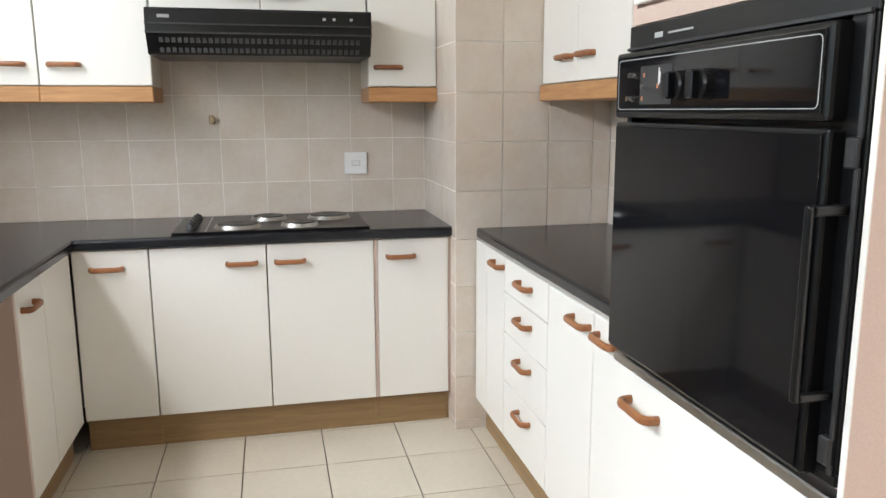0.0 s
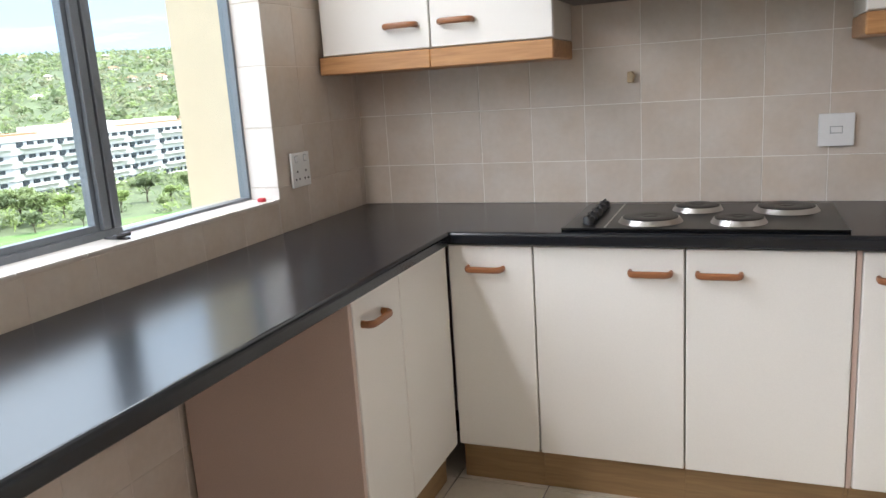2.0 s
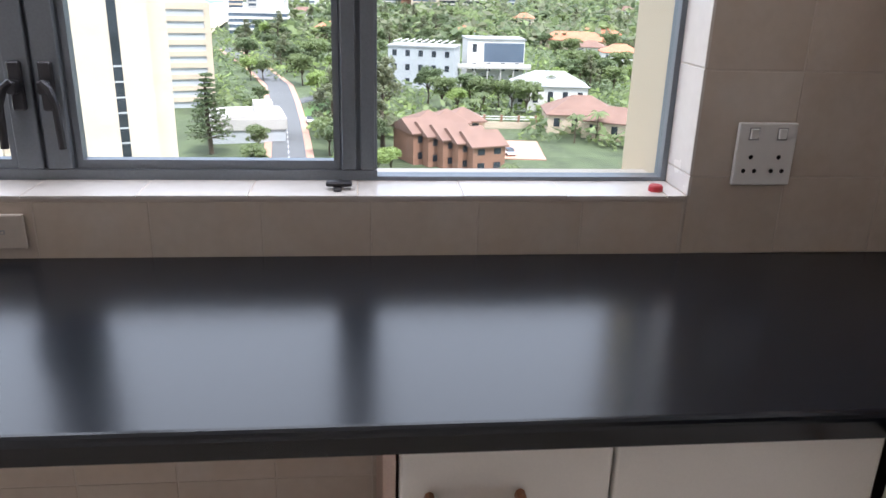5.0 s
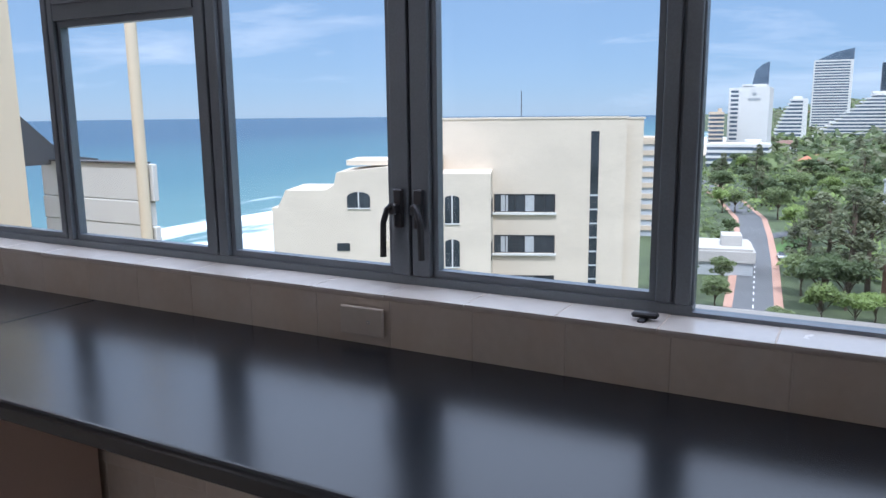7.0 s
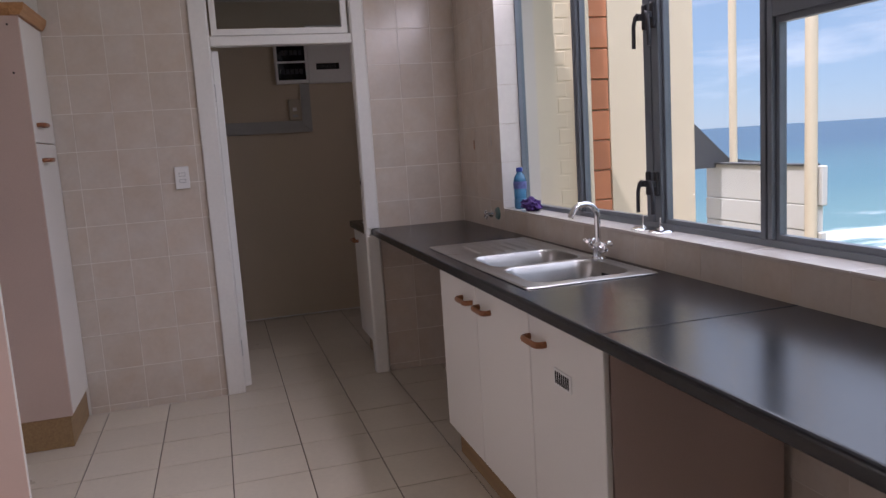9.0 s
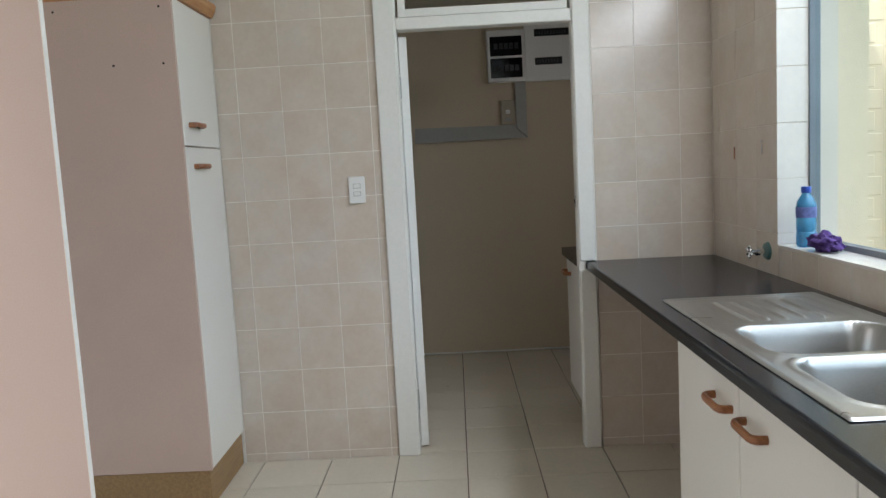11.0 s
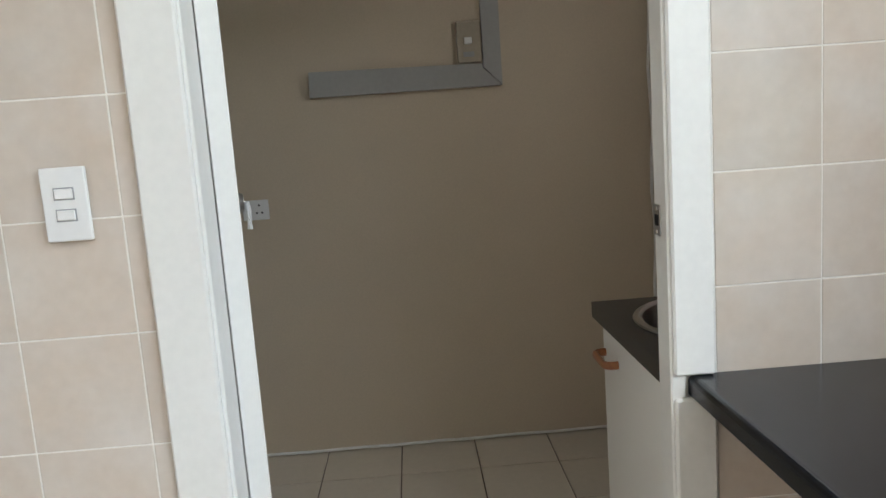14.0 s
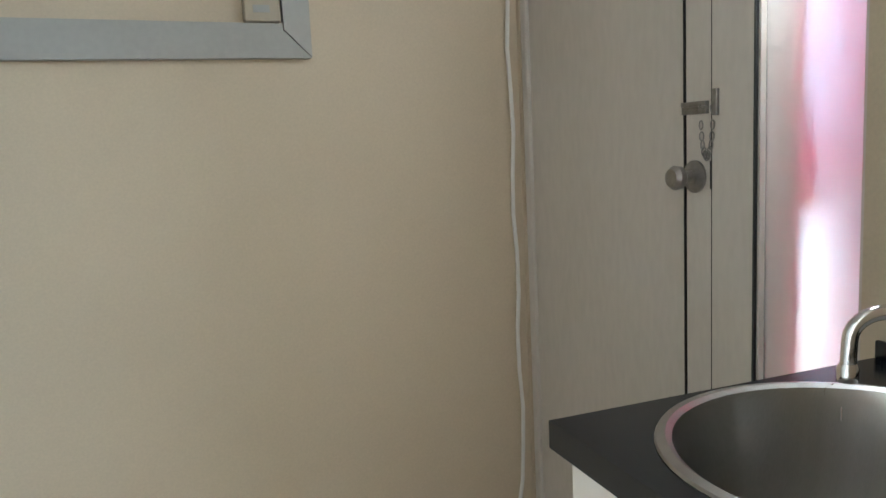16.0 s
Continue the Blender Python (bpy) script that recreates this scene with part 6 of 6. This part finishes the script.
for f in range(5):
    for k in range(33):
        if k % 8 == 7:
            continue
        x0 = -81 + k * 5
        part("window", boxes((x0, x0 + 2.8, -7.2, -6.6, f * 5.1 + 0.5, f * 5.1 + 2.6)), DARK_PANE, wb)
    for k in range(8):
        part("balcony", boxes((-80 + k * 20, -64 + k * 20, -8.4, -6.9, f * 5.1 - 0.1, f * 5.1 + 0.25), (-80 + k * 20, -64 + k * 20, -8.4, -8.3, f * 5.1 + 0.25, f * 5.1 + 1.1)), GREY_WALL if k % 2 else WHITE_WALL, wb)
part("penthouse", boxes((-30, 12, -5, 5, 25.5, 28.6)), WHITE_WALL, wb)
part("roof_edge", boxes((-82, -30, -6.8, 6.8, 25.5, 26.3), (12, 82, -6.8, 6.8, 25.5, 26.3)), ROOF_RED, wb, "terracotta roof edge")
for yw, d, k, sc in ((52.6, 262, 2, 1.0), (51.2, 268, 0, 1.1), (50.0, 262, 0, 1.1), (48.6, 272, 1, 1.0), (46.8, 280, 0, 1.0), (45.0, 268, 1, 0.8), (43.2, 290, 2, 1.0), (41.6, 280, 1, 0.7), (40.2, 300, 0, 0.8), (38.6, 296, 1, 0.8), (37.0, 290, 0, 1.0), (50.6, 244, 2, 0.6), (47.6, 240, 2, 0.55), (42.2, 262, 0, 0.5), (39.4, 268, 1, 0.5)):
    plant(k, yw, d, sc)
low = block("shop_block", 101.0, 168, 16, 14, -27, 1, CONCRETE, CONCRETE, "low pale flat-roofed shop by the road", glass=GREY_WALL)


def car(yw, d, turn, mat, label):
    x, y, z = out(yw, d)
    t = thing("car", pose(x, y, z + 0.2, 0, 0, turn), label, "car", "parked cars")
    part("body", boxes((-0.85, 0.85, -2.1, 2.1, 0.3, 0.85), bevel=0.12, segs=2), mat, t)
    part("cabin", extrude_profile(bmesh.new(), [(-1.7, 0.84), (1.0, 0.84), (0.4, 1.4), (-1.2, 1.42)], -0.72, 0.72, lambda u, v, s: (s, u, v)), DARK_PANE, t, "dark glazed cabin")
    for sx in (-0.8, 0.8):
        for sy in (-1.35, 1.35):
            part("wheel", lathe([(0, -0.1), (0.31, -0.1), (0.32, 0.1), (0, 0.1)], 14), RUBBER, t).matrix_local = pose(sx, sy, 0.32, ry=90)


CAR_WHITE = finish("white_car_paint", (0.75, 0.75, 0.75), 0.25)
CAR_SILVER = finish("silver_car_paint", (0.45, 0.46, 0.48), 0.3, 0.4)
for yw, d, m in ((96.4, 184, CAR_WHITE), (99.3, 128, CAR_WHITE), (81.4, 152, CAR_WHITE), (99.7, 206, CAR_SILVER), (70.4, 300, CAR_WHITE)):
    car(yw, d, 97 + rng.uniform(-8, 8), m, "white hatchback standing by the road" if m is CAR_WHITE else "silver car parked by the road")

# ---- the white building next door ----
FD, FYAW = 55.0, 113.0
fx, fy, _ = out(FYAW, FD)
nb = thing("apartment_building", pose(fx, fy, -0.45, 0, 0, FYAW), "large off-white plastered apartment building with strip windows", "building")
part("wall", boxes((-8.4, 5.5, 0, 12, GZ, 1.28), (5.5, 6.8, 0.8, 12, GZ, 1.22)), PLASTER, nb, "stained off-white plaster wall")
part("parapet", boxes((-8.5, 5.6, -0.06, 0.25, 1.28, 1.42), (5.6, 6.9, 0.74, 1.0, 1.22, 1.36)), PLASTER, nb)
prof = [(-19.0, GZ), (-3.9, GZ), (-3.9, -2.25), (-7.4, -2.25), (-7.4, -1.2), (-10.3, -1.2), (-10.5, -1.7), (-14.4, -2.15), (-14.6, -3.0), (-15.2, -3.35), (-18.0, -3.35), (-18.3, -4.0), (-18.6, -4.55), (-19.0, -4.55)]
wing = part("wing", extrude_profile(bmesh.new(), prof, -4.2, 0.6, lambda u, v, s: (u, s, v)), PLASTER, nb, "stepped plaster wing")
for f in range(6):
    z = -4.1 - f * 3.0
    w = part("window", boxes((-3.75, 0.55, -0.02, 0.25, z - 1.25, z)), DARK_PANE, nb)
    part("window_frame", boxes((-3.8, -3.7, -0.06, 0.05, z - 1.3, z + 0.05), (0.5, 0.6, -0.06, 0.05, z - 1.3, z + 0.05), (-3.7, 0.5, -0.06, 0.05, z, z + 0.05), *[(-3.7 + 0.7 * k, -3.64 + 0.7 * k, -0.05, 0.05, z - 1.25, z) for k in range(1, 6)]), DARK_METAL, w)
    part("window_sill", boxes((-3.9, 0.7, -0.22, 0.0, z - 1.45, z - 1.3)), WHITE_WALL, w)
    part("curtain", boxes((-3.3, -2.8, -0.03, 0.0, z - 1.2, z - 0.05), (-1.6, -0.9, -0.03, 0.0, z - 1.2, z - 0.05)), GREY_WALL, w)
    part("side_window", boxes((-3.93, -3.85, -3.2, -1.6, z - 1.25, z)), DARK_PANE, nb)
slit = part("stair_slit", boxes((3.05, 3.62, -0.03, 0.3, -24, 0.4)), DARK_PANE, nb, "tall dark stair window")
for k in range(16):
    part("slit_bar", boxes((3.05, 3.62, -0.06, 0.02, -4.2 - k * 1.02, -4.08 - k * 1.02)), GREY_WALL, slit)


def arched(x0, x1, z0, z1):
    mid, r = (x0 + x1) / 2, (x1 - x0) / 2
    pr = [(x0, z0), (x1, z0)] + [(mid + r * math.cos(a), z1 - 0.5 * r + 0.5 * r * math.sin(a)) for a in [math.pi * k / 10 for k in range(11)]]
    w = part("arched_window", extrude_profile(bmesh.new(), pr, -4.24, -4.1, lambda u, v, s: (u, s, v)), DARK_PANE, nb)
    part("window_frame", boxes((mid - 0.04, mid + 0.04, -4.28, -4.2, z0, z1), (x0, x1, -4.28, -4.2, z0 - 0.08, z0)), WHITE_WALL, w)


arched(-13.7, -12.1, -4.55, -3.45)
for z in (-5.6, -8.6, -11.6):
    arched(-7.0, -6.0, z, z + 1.9)
for x, z in ((-14.5, -7.0), (-9.6, -6.8)):
    part("small_window", boxes((x, x + 0.9, -4.24, -4.1, z - 0.55, z)), DARK_PANE, nb)
part("wall_panel", boxes((-11.3, -9.6, -4.25, -4.1, -7.35, -6.8)), CREAM_OUT, nb)
part("turret", lathe([(0.42, -1.2), (0.42, -0.85), (0.55, -0.8), (0.28, -0.6), (0.08, -0.35), (0.03, -0.15), (0, -0.1)], 8, (-9.7, -2.2, 0)), DARK_METAL, nb, "small dark pointed roof vent")
part("mast", boxes((-1.9, -1.84, 3, 3.06, 1.28, 3.3)), DARK_METAL, nb, "thin roof aerial")
part("roof_box", boxes((-13.8, -10.6, -3.6, 0.4, -1.7, -1.35)), PLASTER, nb)

# ---- own facade beyond the window ----
structure("facade", boxes((-0.34, -0.222, -0.4, 9, GZ, 2.62), (-0.34, -0.222, -5.6, WIN0 - 0.02, GZ, 2.62), (-0.34, -0.222, WIN0 - 0.02, -0.658, GZ, SILL - 0.07), (-0.34, -0.222, WIN0 - 0.02, -0.658, HEAD + 0.02, 2.62)), CREAM_OUT, "cream outer wall of the building", "wall")
structure("facade_fin", boxes((-0.365, -0.222, -0.658, -0.4, GZ, 2.62), (-0.222, -0.1505, -0.658, -0.6475, SILL - 0.02, HEAD + 0.02)), CREAM_OUT, "cream upright fin beside the window", "wall")
pier = structure("facade_return", boxes((-0.80, -0.345, -6.1, -5.72, GZ, 2.62), (-1.665, -1.035, -6.1, -5.72, GZ, 2.62), (-1.035, -0.80, -6.1, -5.75, GZ, 2.62)), CREAM_OUT, "cream return wall with a raw brick strip", "wall")
rb = random.Random(3)
bmesh_brick = mesh_of("brick", boxes((-1.031, -0.804, -5.75, -5.722, 0.0, 0.188), bevel=0.005), BRICK)
for k in range(24):
    b = new("brick", bmesh_brick)
    b.parent = pier
    b.location = (rb.uniform(-0.004, 0.004), rb.uniform(-0.005, 0.005), -1.0 + k * 0.195)
tooth = mesh_of("brick", boxes((0.0, 0.095, 0.0, 0.008, 0.0, 0.088), bevel=0.003), CREAM_OUT)
for k in range(19):
    b = new("brick", tooth)
    b.parent = pier
    b.location = (-0.76 + (0.035 if k % 2 else 0.0), -5.7255, 0.55 + k * 0.098)
bm = bmesh.new()
sweep(bm, [(-0.838, -5.675, GZ), (-0.838, -5.675, 2.62)], 0.036, steps=12, up=(1, 0, 0))
structure("downpipe", bm, CREAM_OUT, "cream painted rainwater pipe", "pipe", True)
bal = thing("balcony", pose(0, 0, 0), "neighbouring balcony with horizontal white boards and round posts", "balcony")
part("slab", boxes((-2.09, -1.70, -6.1, -4.93, -0.1, 0.06)), WHITE_WALL, bal)
for a, b, o, d in ((0.07, 0.40, 0.0, 0.004), (0.404, 0.70, 0.03, 0.0), (0.704, 0.86, 0.0, 0.004), (0.864, 1.105, 0.035, -0.002)):
    part("board", boxes((-2.06, -2.015 + d, -6.09, -4.99 + o, a, b), bevel=0.005), WHITE_WALL, bal)
bm = bmesh.new()
sweep(bm, [(-1.975, -5.0, 0.06), (-1.975, -5.0, 2.62)], 0.036, steps=14, up=(1, 0, 0))
part("post", bm, CREAM_OUT, bal, "cream round post", True)
bm = bmesh.new()
sweep(bm, [(-2.15, -5.95, 0.06), (-2.15, -5.95, 2.62)], 0.028, steps=12, up=(1, 0, 0))
part("post", bm, CREAM_OUT, bal, "cream round post", True)
DARK_RENDER = finish("dark_grey_render", (0.09, 0.09, 0.095), 0.8, vary=0.1)
part("roof_slope", extrude_profile(bmesh.new(), [(-1.67, 1.08), (-2.40, 1.08), (-2.40, 1.10), (-2.13, 1.14), (-1.67, 1.56)], -6.02, -5.97, lambda u, v, s: (u, s, v)), DARK_RENDER, bal, "dark grey sloping wall behind")
part("coping", boxes((-2.075, -2.0, -6.09, -5.03, 1.105, 1.117), bevel=0.003), DARK_RENDER, bal, "dark coping strip on the boards")

# ---- wall and floor tiles, piece by piece ----
TILE_MESH = {}


def tile_mesh(w, h, t, mat, ch=0.0009):
    key = (round(w, 3), round(h, 3), mat.name)
    if key not in TILE_MESH:
        bm = bmesh.new()
        a = [bm.verts.new(p) for p in ((0, 0, 0), (w, 0, 0), (w, h, 0), (0, h, 0))]
        b = [bm.verts.new((x, y, t - ch)) for x, y in ((0, 0), (w, 0), (w, h), (0, h))]
        c = [bm.verts.new((x, y, t)) for x, y in ((ch, ch), (w - ch, ch), (w - ch, h - ch), (ch, h - ch))]
        for lo, hi in ((a, b), (b, c)):
            for k in range(4):
                j = (k + 1) % 4
                bm.faces.new((lo[k], lo[j], hi[j], hi[k]))
        bm.faces.new(c)
        TILE_MESH[key] = mesh_of("tile", bm, mat)
    return TILE_MESH[key]


def lay(parent, m, u0, u1, v0, v1, pitch, mat, ou=0.0, ov=0.0, t=0.006, joint=0.003, skip=None, rng=random.Random(4)):
    """Lays tiles over u0..u1, v0..v1 of the plane whose pose is m (u, v, outward normal), cut at the edges."""
    i = math.floor((u0 - ou) / pitch)
    while ou + i * pitch < u1 - 0.004:
        a, b = max(u0, ou + i * pitch + joint / 2), min(u1, ou + (i + 1) * pitch - joint / 2)
        j = math.floor((v0 - ov) / pitch)
        while ov + j * pitch < v1 - 0.004:
            c, d = max(v0, ov + j * pitch + joint / 2), min(v1, ov + (j + 1) * pitch - joint / 2)
            if b - a > 0.008 and d - c > 0.008 and not (skip and skip((a + b) / 2, (c + d) / 2)):
                ob = new("tile", tile_mesh(b - a, d - c, t, mat))
                ob.parent = parent
                ob.matrix_local = m @ pose(a, c, rng.uniform(-0.0004, 0.0004), rng.uniform(-0.12, 0.12), rng.uniform(-0.12, 0.12))
            j += 1
        i += 1


WP = 0.2035
NORTH = Matrix(((1, 0, 0, 0), (0, 0, -1, 0), (0, 1, 0, 0), (0, 0, 0, 1)))               # u = x, v = z, facing -y
SOUTH = Matrix(((-1, 0, 0, 0), (0, 0, 1, S - 0.006), (0, 1, 0, 0), (0, 0, 0, 1)))       # u = -x, facing +y
WEST = Matrix(((0, 0, 1, -0.006), (1, 0, 0, 0), (0, 1, 0, 0), (0, 0, 0, 1)))            # u = y, facing +x
EAST = Matrix(((0, 0, -1, W + 0.006), (-1, 0, 0, 0), (0, 1, 0, 0), (0, 0, 0, 1)))       # u = -y, facing -x
up = lambda m, x, y: Matrix.Translation((x, y, 0)) @ m
lay(wall_north, up(NORTH, 0, 0.006), 0.0, 2.105, 0.9, 2.4, WP, WALL_TILE, 0.93, 1.057)
lay(wall_north, up(NORTH, 0, -0.654), 2.107, 2.797, 0.0, 2.4, WP, WALL_TILE, 2.107, 1.057)
lay(wall_north, Matrix(((0, 0, -1, 2.1132), (-1, 0, 0, 0), (0, 1, 0, 0), (0, 0, 0, 1))), 0.002, 0.654, 0.0, 2.4, WP, WALL_TILE, 0.045, 1.057)
lay(wall_west, WEST, WIN0 + 0.002, WIN1 - 0.002, 0.0, 1.012, WP, WALL_TILE, -0.45, 0.805, skip=lambda u, v: v > 0.4 and v < 0.8 and (u > -1.1 or -4.3 < u < -2.95))
lay(wall_west, WEST, WIN1 + 0.002, -0.002, 0.9, 2.4, WP, WALL_TILE, -0.25, 1.057)
lay(wall_west, WEST, S + 0.004, WIN0 - 0.002, 0.0, 2.4, WP, WALL_TILE, -5.24, 1.057)
lay(wall_south, SOUTH, -2.27, -1.527, 0.0, 2.4, WP, WALL_TILE, -1.766, 1.057)
lay(wall_south, SOUTH, -0.545, -0.002, 0.0, 2.4, WP, WALL_TILE, -0.352, 1.057)
lay(wall_east, EAST, 0.662, 2.25, 0.9, 1.5, WP, WALL_TILE, 0.76, 1.057)
# sill and reveals
lay(wall_west, Matrix(((0, 1, 0, 0), (1, 0, 0, 0), (0, 0, 1, SILL - 0.006), (0, 0, 0, 1))) @ Matrix.Diagonal((1, 1, 1, 1)), WIN0 + 0.004, WIN1 - 0.004, -0.112, 0.004, 0.2, SILL_TILE, -0.69, -0.15)
lay(wall_west, Matrix(((1, 0, 0, 0), (0, 0, -1, WIN1 + 0.005), (0, 1, 0, 0), (0, 0, 0, 1))), -0.112, 0.003, SILL, HEAD, WP, SILL_TILE, -0.15, 1.06)
lay(wall_west, Matrix(((-1, 0, 0, 0), (0, 0, 1, WIN0 - 0.005), (0, 1, 0, 0), (0, 0, 0, 1))), -0.003, 0.112, SILL, HEAD, WP, SILL_TILE, -0.05, 1.06)
# floors
FLAT = Matrix.Translation((0, 0, -0.006))
lay(floor, FLAT, 0.003, 2.797, S + 0.002, -0.2, 0.3255, FLOOR_TILE, 0.225, 0.105, joint=0.005)
lay(floor, FLAT, 0.003, 2.3, SC + 0.003, S - 0.002, 0.3255, FLOOR_TILE, 0.225, 0.105, joint=0.005)
